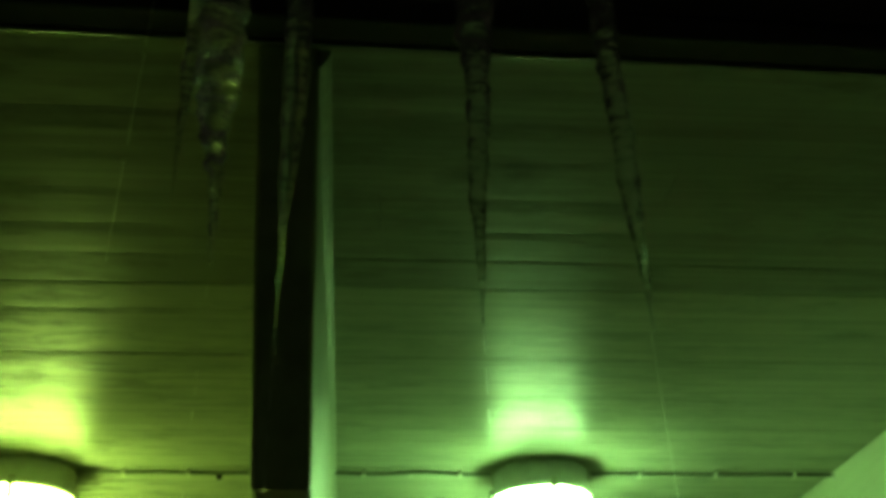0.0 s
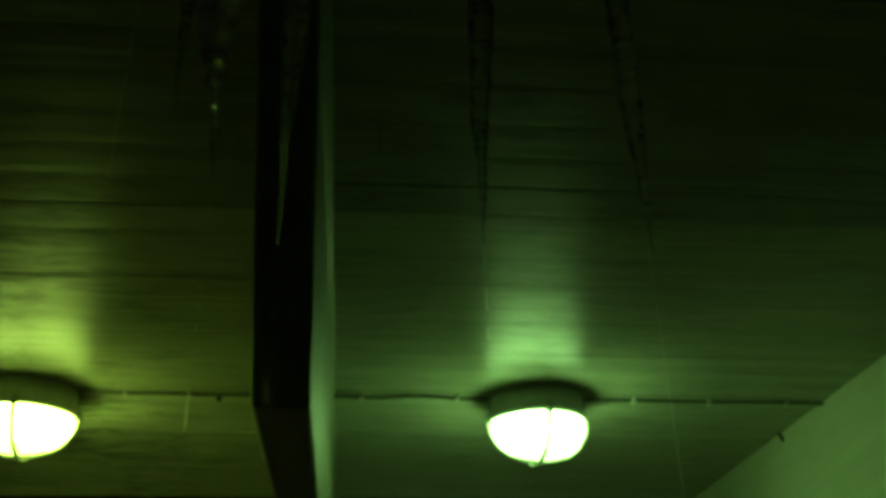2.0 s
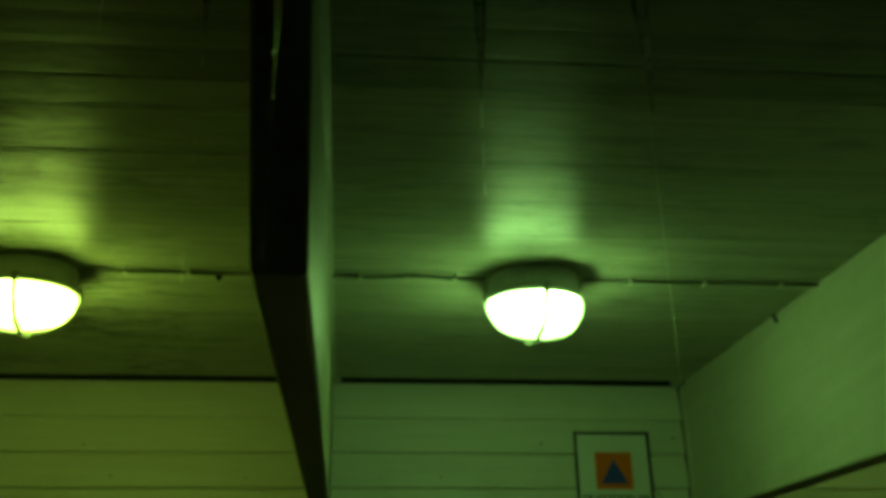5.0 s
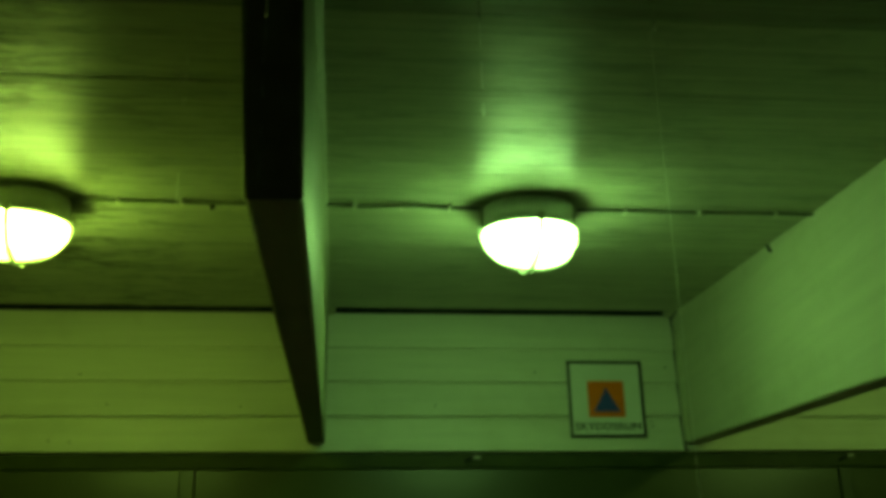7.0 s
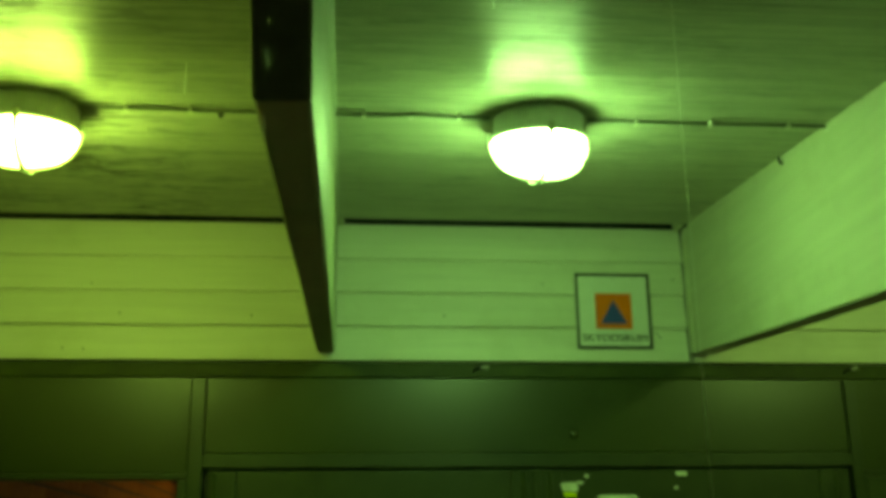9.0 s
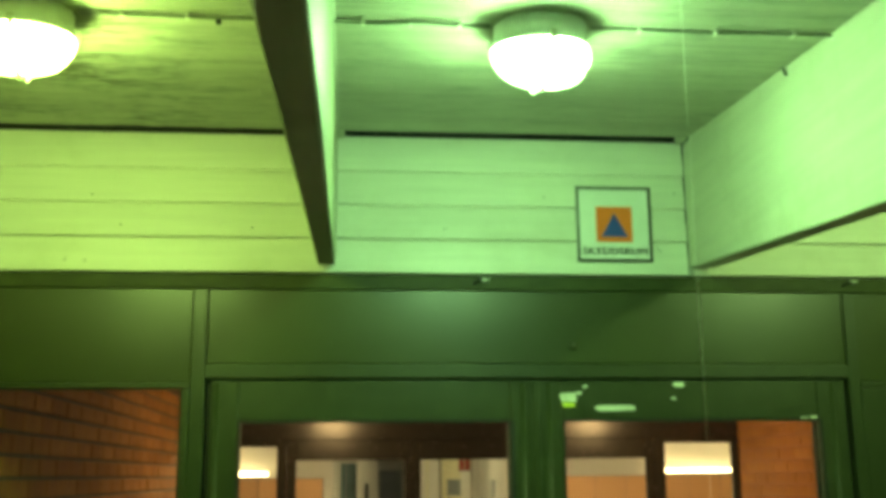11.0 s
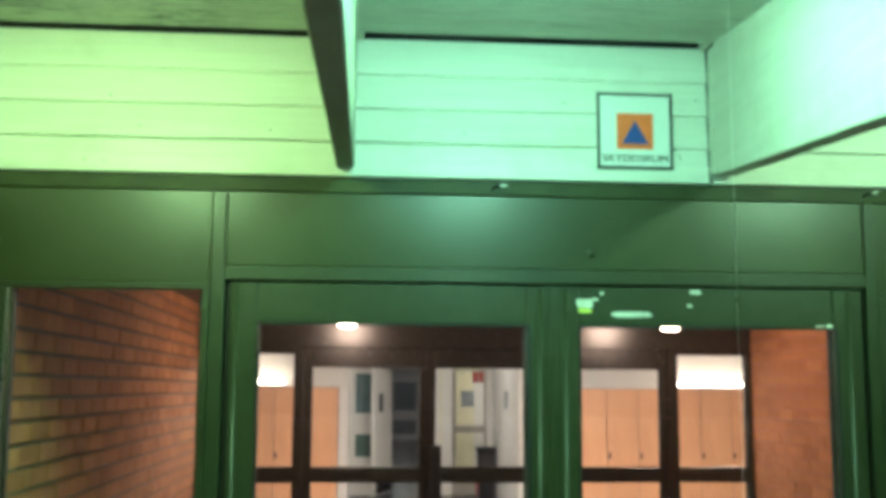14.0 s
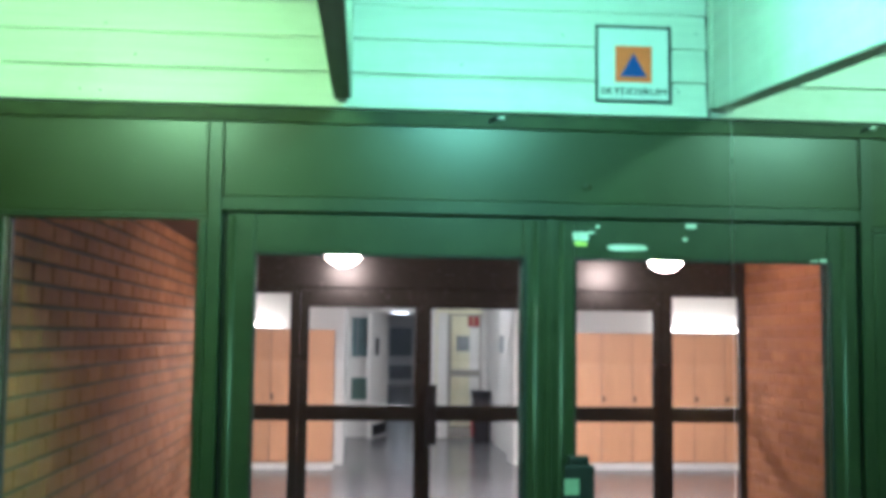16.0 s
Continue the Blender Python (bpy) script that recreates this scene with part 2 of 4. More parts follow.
M = {
    "soffit": surface("soffit_paint", (0.45, 0.46, 0.37), 0.33, vary=0.17, grain=(1.3, 95, 60), stain=(0.07, 0.075, 0.05), stain_scale=6.0, stain_amount=0.6,
                      stain_edge=(0.58, 0.75), stain_stretch=(0.55, 1.6, 1.0), bump=0.20, bump_size=(4, 70, 60), island=0.07, rough_vary=0.12, spec=0.10, mould=(0.05, 0.055, 0.035)),
    # darker base for the front board rows and the middle beam's cove
    "soffit_front": surface("soffit_paint_dark", (0.32, 0.33, 0.27), 0.33, vary=0.17, grain=(1.3, 95, 60), stain=(0.07, 0.075, 0.05), stain_scale=6.0, stain_amount=0.6,
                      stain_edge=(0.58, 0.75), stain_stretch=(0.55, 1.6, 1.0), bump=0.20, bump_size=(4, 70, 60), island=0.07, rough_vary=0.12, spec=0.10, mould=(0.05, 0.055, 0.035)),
    "siding": surface("siding_paint", (0.70, 0.70, 0.62), 0.5, vary=0.05, grain=(3, 60, 60), stain=(0.42, 0.42, 0.30), stain_scale=2.5, stain_amount=0.35,
                      bump=0.15, bump_size=(6, 90, 90), piece=0.05),
    "beam": surface("beam_paint", (0.56, 0.56, 0.45), 0.45, vary=0.07, grain=(40, 3, 40), stain=(0.36, 0.36, 0.24), stain_scale=3.0, stain_amount=0.4,
                    bump=0.15, bump_size=(90, 6, 90)),
    # darker base and stains for the middle beam only
    "beam_dark": surface("dark_beam_paint", (0.25, 0.26, 0.18), 0.5, vary=0.14, grain=(40, 3, 40), stain=(0.17, 0.18, 0.11), stain_scale=3.5, stain_amount=0.6,
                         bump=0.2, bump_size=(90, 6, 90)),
    "frame": surface("frame_paint", (0.024, 0.032, 0.0085), 0.40, spec=0.6, vary=0.12, grain=(25, 25, 25), stain=(0.05, 0.06, 0.03), stain_scale=3, stain_amount=0.2,
                     bump=0.06, bump_size=(30, 30, 30)),
    "panel": surface("panel_paint", (0.031, 0.039, 0.009), 0.36, spec=0.55, vary=0.05, grain=(6, 6, 6), 
                     bump=0.05, bump_size=(5, 5, 5), rough_vary=0.04),
    "gloss": surface("moulding_paint", (0.024, 0.032, 0.0085), 0.45, vary=0.1, bump=0.03, spec=0.6, rough_vary=0.05),
    "rail": surface("rail_paint", (0.042, 0.051, 0.018), 0.58, vary=0.2, grain=(12, 30, 30), stain=(0.025, 0.028, 0.018), stain_scale=5, stain_amount=0.5, bump=0.1, spec=0.25),
    "inner_frame": surface("inner_frame_paint", (0.030, 0.027, 0.020), 0.26, vary=0.1, bump=0.03, rough_vary=0.05),
    "dark": surface("black_rubber", (0.012, 0.012, 0.012), 0.6, vary=0.1, bump=0.05),
    "brick": surface("red_brick", (0.32, 0.140, 0.046), 0.85, vary=0.22, grain=(60, 60, 60), stain=(0.20, 0.085, 0.045), stain_scale=14, stain_amount=0.5,
                     bump=0.6, bump_size=(90, 90, 90), piece=0.19, spec=0.2),
    "brick_rest": surface("red_brick_rest", (0.32, 0.140, 0.046), 0.85, vary=0.22, grain=(60, 60, 60), stain=(0.20, 0.085, 0.045), stain_scale=14,
                          stain_amount=0.5, bump=0.6, bump_size=(90, 90, 90), island=0.19, spec=0.2),
    "mortar": surface("mortar", (0.14, 0.115, 0.075), 0.95, vary=0.25, bump=0.6, bump_size=(150, 150, 150), spec=0.1),
    # redder copy of the mortar: faint, evenly lit joints put into its colour
    "mortar_lit": surface("mortar_lit", (0.31, 0.145, 0.08), 0.95, vary=0.25, bump=0.6, bump_size=(150, 150, 150), spec=0.1),
    "plaster": surface("white_plaster", (0.74, 0.72, 0.68), 0.8, vary=0.04, grain=(4, 4, 4), stain=(0.6, 0.57, 0.52), stain_scale=1.2, stain_amount=0.3, bump=0.08),
    "locker": surface("locker_veneer", (0.66, 0.35, 0.17), 0.45, vary=0.08, grain=(18, 18, 1.5), stain=(0.5, 0.27, 0.13), stain_scale=2.0, stain_amount=0.3, bump=0.03, piece=0.04),
    "lino": surface("grey_linoleum", (0.115, 0.105, 0.11), 0.20, vary=0.12, grain=(8, 8, 8), stain=(0.16, 0.15, 0.155), stain_scale=1.5, stain_amount=0.4, bump=0.02),
    "asphalt": surface("slush_bounce", (0.13, 0.13, 0.13), 0.6, vary=0.3, grain=(30, 30, 30), stain=(0.42, 0.42, 0.43), stain_scale=1.5, stain_amount=0.8, stain_edge=(0.40, 0.60), bump=0.5, bump_size=(80, 80, 80)),
    "housing": surface("lamp_housing_enamel", (0.72, 0.75, 0.73), 0.4, vary=0.06, stain=(0.35, 0.36, 0.33), stain_scale=12, stain_amount=0.4, bump=0.05),
    "wire": surface("guard_wire", (0.42, 0.44, 0.36), 0.5, metal=0.0, vary=0.1, bump=0.0),
    "cable": surface("cable_sheath", (0.20, 0.21, 0.17), 0.55, vary=0.15, bump=0.1),
    "clip": surface("cable_clip_plastic", (0.62, 0.62, 0.55), 0.5, vary=0.08, bump=0.0),
    "fascia": surface("fascia_metal", (0.04, 0.04, 0.04), 0.5, vary=0.2, bump=0.05),
    "drip_edge": surface("drip_edge_metal", (0.22, 0.23, 0.22), 0.4, metal=0.8, vary=0.2, bump=0.3, bump_size=(25, 80, 80)),
    "sign_white": surface("sign_white", (0.72, 0.74, 0.72), 0.4, vary=0.03, stain=(0.6, 0.6, 0.55), stain_scale=9, stain_amount=0.3, bump=0.02),
    "sign_black": surface("sign_black", (0.015, 0.017, 0.018), 0.4, vary=0.1, bump=0.0),
    "sign_orange": surface("sign_orange", (0.85, 0.15, 0.02), 0.45, vary=0.06, bump=0.0),
    "sign_blue": surface("sign_blue", (0.015, 0.05, 0.30), 0.45, vary=0.06, bump=0.0),
    "sticker": surface("sticker_paper", (0.68, 0.70, 0.62), 0.6, vary=0.15, grain=(60, 60, 60), stain=(0.3, 0.3, 0.25), stain_scale=40, stain_amount=0.5, bump=0.1),
    "label_green": surface("lock_label_paper", (0.24, 0.30, 0.22), 0.6, vary=0.1, bump=0.05),
    "sticker_yellow": surface("sticker_yellow", (0.62, 0.68, 0.08), 0.6, vary=0.12, bump=0.05),
    "steel": surface("brushed_steel", (0.45, 0.45, 0.44), 0.3, metal=0.9, vary=0.1, grain=(4, 4, 90), bump=0.03),
    "beige_backlit": surface("beige_backlit_paint", (0.34, 0.31, 0.27), 0.5, vary=0.08, grain=(6, 6, 6), bump=0.0),
    "green_pane": surface("green_panel", (0.06, 0.13, 0.10), 0.4, vary=0.25, grain=(6, 6, 6), bump=0.0),
    "teal": surface("teal_paint", (0.11, 0.19, 0.19), 0.6, vary=0.25, grain=(6, 6, 6), bump=0.0),
    "grey": surface("grey_paint", (0.25, 0.26, 0.28), 0.6, vary=0.12, grain=(5, 5, 5), bump=0.0),
    "slate": surface("slate_grey_pane", (0.20, 0.225, 0.23), 0.35, vary=0.2, grain=(5, 5, 5), bump=0.0),
    "yellow": surface("pale_yellow_paint", (0.74, 0.70, 0.47), 0.7, vary=0.06, bump=0.0),
    "red": surface("red_paint", (0.35, 0.02, 0.02), 0.5, vary=0.1, bump=0.0),
    "dark_wood": surface("dark_wood", (0.13, 0.075, 0.045), 0.5, vary=0.2, grain=(2, 50, 50), bump=0.1),
    "bin": surface("bin_plastic", (0.020, 0.016, 0.018), 0.5, vary=0.1, bump=0.0),
    "glass": clear("window_glass", 1.45),
    "ice": clear("icicle_ice", 1.31, 0.0, (0.95, 0.97, 0.95), 0.3, 140.0, (1, 1, 1.3)),
    "water": clear("water", 1.33),
    "thread": clear("water_thread", 1.33, 0.45),
    "glow_right": glow("lamp_glass_green", RIGHT_GLOW, CANOPY_POWER),
    "glow_left": glow("lamp_glass_yellow_green", LEFT_GLOW, CANOPY_POWER),
    "glow_far": glow("lamp_glass_dim_green", FAR_GLOW, CANOPY_POWER * 0.8),
    "glow_warm": glow("lamp_glass_warm", WARM_GLOW, VESTIBULE_POWER),
    "cap_right": glow("lamp_cap_green", RIGHT_GLOW, CANOPY_POWER * CAP_SHARE),
    "cap_left": glow("lamp_cap_yellow_green", LEFT_GLOW, CANOPY_POWER * CAP_SHARE),
    "cap_far": glow("lamp_cap_dim_green", FAR_GLOW, CANOPY_POWER * 0.8 * CAP_SHARE),
    "cap_warm": glow("lamp_cap_warm", WARM_GLOW, VESTIBULE_POWER * 0.45),
    "glow_tube": glow("fluorescent_tube", TUBE_GLOW, TUBE_POWER),
    "glow_white": glow("ceiling_fill_white", (1.0, 0.96, 0.55), 4.6),
    "glow_corridor": glow("corridor_lamp_white", (1.0, 0.98, 0.60), 2.0),
    "glow_hall": glow("ceiling_fill_warm", (1.0, 0.86, 0.47), 25.0),
}


ice_bsdf = M["ice"].node_tree.nodes["Principled BSDF"]
ice_bsdf.inputs["Transmission Weight"].default_value = 1.0
ice_bsdf.inputs["Coat Weight"].default_value = 1.0
ice_bsdf.inputs["Coat Roughness"].default_value = 0.03


# ---------------------------------------------------------------- mesh helpers
def add_box(bm, x0, x1, y0, y1, z0, z1):
    v = [bm.verts.new((x, y, z)) for x in (x0, x1) for y in (y0, y1) for z in (z0, z1)]
    for f in ((0, 1, 3, 2), (4, 6, 7, 5), (0, 4, 5, 1), (2, 3, 7, 6), (0, 2, 6, 4), (1, 5, 7, 3)):
        bm.faces.new([v[i] for i in f])
    return v


def bevelled(bm, width, segments=2):
    bmesh.ops.recalc_face_normals(bm, faces=bm.faces)
    if width:
        bmesh.ops.bevel(bm, geom=list(bm.edges), offset=width, segments=segments, affect="EDGES", profile=0.5)
    return bm


def box(x0, x1, y0, y1, z0, z1, bevel=0.0):
    bm = bmesh.new()
    add_box(bm, x0, x1, y0, y1, z0, z1)
    return bevelled(bm, bevel)


def lathe(profile, steps=40):
    """Profile of (radius, height), turned round z."""
    bm = bmesh.new()
    rings = []
    for r, z in profile:
        if r < 1e-6:
            rings.append([bm.verts.new((0, 0, z))])
        else:
            rings.append([bm.verts.new((r * math.cos(2 * math.pi * i / steps), r * math.sin(2 * math.pi * i / steps), z)) for i in range(steps)])
    for a, b in zip(rings, rings[1:]):
        for i in range(steps):
            j = (i + 1) % steps
            if len(a) == 1 and len(b) == 1:
                continue
            if len(a) == 1:
                bm.faces.new((a[0], b[i], b[j]))
            elif len(b) == 1:
                bm.faces.new((a[i], b[0], a[j]))
            else:
                bm.faces.new((a[i], b[i], b[j], a[j]))
    bmesh.ops.recalc_face_normals(bm, faces=bm.faces)
    return bm


def tube(points, radius, steps=8):
    """A round bar along points; radius: a number, or one for each point."""
    bm = bmesh.new()
    pts = [Vector(p) for p in points]
    radii = radius if isinstance(radius, (list, tuple)) else [radius] * len(pts)
    rings = []
    for i, p in enumerate(pts):
        d = (pts[min(i + 1, len(pts) - 1)] - pts[max(i - 1, 0)]).normalized()
        a = d.cross(Vector((0, 0, 1)) if abs(d.z) < 0.9 else Vector((1, 0, 0))).normalized()
        b = d.cross(a)
        rings.append([bm.verts.new(p + radii[i] * (math.cos(2 * math.pi * k / steps) * a + math.sin(2 * math.pi * k / steps) * b)) for k in range(steps)])
    for a, b in zip(rings, rings[1:]):
        for k in range(steps):
            bm.faces.new((a[k], a[(k + 1) % steps], b[(k + 1) % steps], b[k]))
    bm.faces.new(rings[0][::-1])
    bm.faces.new(rings[-1])
    bmesh.ops.recalc_face_normals(bm, faces=bm.faces)
    return bm


def mesh_of(name, bm, material, smooth=False):
    me = bpy.data.meshes.new(name)
    bm.to_mesh(me)
    bm.free()
    me.materials.append(material)
    if smooth:
        me.polygons.foreach_set("use_smooth", [True] * len(me.polygons))
    return me


def part(name, bm, material, parent, label="", smooth=False):
    ob = new(name, mesh_of(name, bm, material, smooth))
    ob.parent = parent
    return tagged(ob, label=label)


def thing(name, label, category, group="", place=(0, 0, 0), kind=""):
    ob = new(name)
    ob.location = place
    ob.empty_display_size = 0.1
    return tagged(ob, label, category, group, kind)


def solid(name, bm, material, label, category, kind="structure", smooth=False):
    return tagged(new(name, mesh_of(name, bm, material, smooth)), label, category, kind=kind)


# ---------------------------------------------------------------- plan
WALL = 3.2                 # front of the door frame
SLOPE = 0.0833             # soffit falls outwards from the wall
TOP = 2.8076               # soffit at the wall
EDGE_SKEW = 0.020          # the outer edge against the wall


def soffit_z(y):
    return TOP + SLOPE * (y - WALL)


def beam_z(y):
    return 2.384 + SLOPE * (y - WALL)


# ---------------------------------------------------------------- ground and outside shell
# Ground is out of view; its pale patches are added to bounce lamp light up.
bm = bmesh.new()
add_box(bm, -60, 60, -60, WALL - 0.02, -0.3, -0.02)
solid("ground", bm, M["asphalt"], "unseen forecourt ground, slushy grey patches added for bounce", "ground")



def skewed(bm):
    """The canopy's outer edge runs a little askew to the wall."""
    for v in bm.verts:
        v.co.y += EDGE_SKEW * (v.co.x - 0.4)
    return bm


# soffit: narrow painted boards, each a little cupped and uneven, all in one mesh
bm = bmesh.new()
rnd = random.Random(4)
pitch, y = 0.083, 0.738
rowi = 0
while y < 3.10:
    w = pitch if rowi else 0.115
    y1 = min(y + w, 3.124)
    x = -3.6 - rnd.random() * 1.5
    while x < 3.6:
        x1 = min(x + rnd.uniform(1.6, 3.6), 3.7)
        if 3.7 - x1 < 0.5:
            x1 = 3.7
        drop, tilt, cup = rnd.uniform(-0.0004, 0.0004), rnd.uniform(-0.0075, 0.0075), rnd.uniform(0.0001, 0.0007)
        gap = 0.0002 if rnd.random() < 0.85 else rnd.uniform(0.0008, 0.0016)
        if min(abs(e - c) for e in (y, y1) for c in (1.268, 1.849)) < 0.003:
            gap = 0.0026
        prof = [(0.0, 0.012)] + [(k / 8, -cup * (1 - (2 * k / 8 - 1) ** 2) * (1 if k not in (0, 8) else 0) + (0.00015 if k in (0, 8) else 0)) for k in range(9)] + [(1.0, 0.012)]
        rings = []
        for xx in (x + 0.0006, x1 - 0.0006):
            ring = []
            for u, dz in prof:
                yy = y + gap / 2 + u * (y1 - y - gap) + (EDGE_SKEW * (xx - 0.4) * (1 - u) if rowi == 0 else 0.0)
                ring.append(bm.verts.new((xx, yy, soffit_z(yy) + drop + tilt * (u - 0.5) * (y1 - y) + dz)))
            rings.append(ring)
        a, b = rings
        for k in range(len(a) - 1):
            bm.faces.new((a[k], a[k + 1], b[k + 1], b[k]))
        bm.faces.new((a[-1], a[0], b[0], b[-1]))
        bm.faces.new(a[::-1])
        bm.faces.new(b)
        x = x1
    y = y1
    rowi += 1
bmesh.ops.recalc_face_normals(bm, faces=bm.faces)
ceiling = solid("ceiling", bm, M["soffit"], "weathered painted board soffit with mould stains under the canopy", "ceiling")
# boards in front of y 1.268 take the darker paint
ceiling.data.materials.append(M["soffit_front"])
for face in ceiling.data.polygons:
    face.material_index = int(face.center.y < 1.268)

bm = bmesh.new()
v = [bm.verts.new(c) for x in (-3.7, 3.7) for c in ((x, 0.70, soffit_z(0.7) + 0.03), (x, 3.5, soffit_z(3.5) + 0.03), (x, 3.5, soffit_z(3.5) + 0.2), (x, 0.70, soffit_z(0.7) + 0.2))]
for f in ((0, 1, 2, 3), (7, 6, 5, 4), (0, 4, 5, 1), (1, 5, 6, 2), (2, 6, 7, 3), (3, 7, 4, 0)):
    bm.faces.new([v[i] for i in f])
bmesh.ops.recalc_face_normals(bm, faces=bm.faces)
solid("roof", bm, M["dark"], "dark roof deck above the canopy soffit", "roof")

solid("fascia", skewed(box(-3.7, 3.7, 0.703, 0.7355, 2.597, 2.84, 0.003)), M["fascia"], "dark metal fascia along the canopy edge", "fascia")
solid("drip_edge", skewed(box(-3.7, 3.7, 0.7365, 0.7415, 2.5935, 2.6015, 0.001)), M["drip_edge"], "wet metal drip edge under the fascia", "trim")

gut = bmesh.new()
prof = [(0.075 * math.cos(a), 0.075 * math.sin(a)) for a in [math.pi + math.pi * k / 14 for k in range(15)]]
prof += [(0.071 * math.cos(a), 0.071 * math.sin(a)) for a in [2 * math.pi - math.pi * k / 14 for k in range(15)]]
rings = [[gut.verts.new((x, 0.585 + p, 2.672 + q)) for p, q in prof] for x in (-3.7, 3.7)]
for k in range(len(prof)):
    j = (k + 1) % len(prof)
    gut.faces.new((rings[0][k], rings[0][j], rings[1][j], rings[1][k]))
gutter = solid("gutter", gut, M["fascia"], "dark half-round gutter along the canopy edge with ice below", "gutter", smooth=True)


# ---------------------------------------------------------------- canopy beams
def canopy_beam(x0, x1, label, paint="beam"):
    beam = bmesh.new()
    prof = [(0.738, soffit_z(0.738) + 0.004), (0.934, beam_z(0.934)), (3.160, beam_z(3.16)), (3.187, beam_z(3.187) + 0.012), (3.187, soffit_z(3.187) - 0.002)]
    left, right = (0.014, 0.006, 0.0, 0.0, 0.004), (-0.006, -0.002, 0.0, 0.0, 0.0)
    rings = [[beam.verts.new((x + e, p, q)) for (p, q), e in zip(prof, spread)] for x, spread in ((x0, [-e for e in left]), (x1, right))]
    for k in range(5):
        beam.faces.new((rings[0][k], rings[0][(k + 1) % 5], rings[1][(k + 1) % 5], rings[1][k]))
    beam.faces.new(rings[0][::-1])
    beam.faces.new(rings[1])
    bmesh.ops.recalc_face_normals(beam, faces=beam.faces)
    low = [e for e in beam.edges if all(v.co.z < soffit_z(v.co.y) - 0.05 or v.co.y < 0.95 for v in e.verts) and abs(e.verts[0].co.x - e.verts[1].co.x) < 0.02]
    bmesh.ops.bevel(beam, geom=low, offset=0.008, segments=4, affect="EDGES", profile=0.5)
    return tagged(new("canopy_beam", mesh_of("canopy_beam", beam, M[paint])), label, "beam", "canopy beams", "structure")


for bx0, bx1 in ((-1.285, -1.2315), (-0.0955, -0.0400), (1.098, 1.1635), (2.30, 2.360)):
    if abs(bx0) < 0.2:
        canopy_beam(bx0, bx1, "darker grey-green painted wooden canopy beam, slanting end", "beam_dark")
    else:
        canopy_beam(bx0, bx1, "pale painted wooden canopy beam with a slanting end")


# ---------------------------------------------------------------- canopy lamps
def bulkhead_lamp(name, tint, label, r=0.1065, base_h=0.052, dome_h=0.081, guard=True, group="canopy lamps"):
    lamp = thing(name, label, "lamp", group)
    part("housing", lathe([(0, 0), (r * 0.955, 0), (r * 0.975, -0.004), (r * 0.965, -base_h + 0.006), (r * 1.026, -base_h + 0.004), (r * 1.032, -base_h - 0.008), (r * 0.985, -base_h - 0.009), (r * 0.95, -base_h - 0.004), (0, -base_h - 0.004)]),
         M["housing"], lamp, "pale enamelled metal housing", True)
    dome = [(r * 0.93, -base_h - 0.0045), (r * 0.95, -base_h - 0.0085), (r * 0.962, -base_h - 0.013), (r * 0.968, -base_h - 0.018)]
    for k in range(1, 13):
        a = math.pi / 2 * k / 12
        dome.append((r * 0.968 * math.cos(a) ** 0.80 if k < 12 else 0, -base_h - 0.018 - (dome_h - 0.012) * math.sin(a)))
    part("dome", lathe(dome[:12]), M["glow_" + tint], lamp, "glowing ribbed glass dome", True)
    part("dome_cap", lathe(dome[11:]), M["cap_" + tint], lamp, "lower cap of the dome, dimmed to throw less light down", True)
    if guard:
        for turn in (-1.50, -1.50 + math.pi / 2):
            pts = []
            for k in range(-12, 13):
                a = math.pi / 2 * (1 - abs(k) / 12)
                rr = (r * 1.0 + 0.007) * (math.cos(a) ** 0.80 if abs(k) else 0) * (1 if k > 0 else -1)
                pts.append((rr * math.cos(turn), rr * math.sin(turn), -base_h - 0.006 - (dome_h + 0.005) * math.sin(a)))
            part("guard_wire", tube(pts, 0.0054), M["wire"], lamp, "pale painted guard wire", True)
        part("guard_knob", lathe([(0, -base_h - dome_h - 0.006), (0.008, -base_h - dome_h - 0.008), (0.009, -base_h - dome_h - 0.014), (0.005, -base_h - dome_h - 0.021), (0, -base_h - dome_h - 0.022)], 12),
             M["wire"], lamp, "small pale end knob", True)
        for k in range(4):
            a = -1.50 + math.pi / 2 * k
            c = Vector((math.cos(a), math.sin(a), 0)) * r * 1.04
            part("rim_clip", box(c.x - 0.007, c.x + 0.007, c.y - 0.007, c.y + 0.007, -base_h - 0.012, -base_h + 0.008, 0.002), M["wire"], lamp)
    return lamp


tilt = math.degrees(math.atan(SLOPE))
for lx, mat, text in ((-0.695, "left", "round bulkhead lamp glowing yellow-green with a wire guard"),
                      (0.418, "right", "round bulkhead lamp glowing pale green with a wire guard"),
                      (1.770, "far", "round bulkhead lamp glowing pale green beside the canopy beam")):
    lamp = bulkhead_lamp("bulkhead_lamp", mat, text)
    lamp.matrix_basis = pose(lx, 2.131, soffit_z(2.131) - 0.001, tilt, 0, 0)

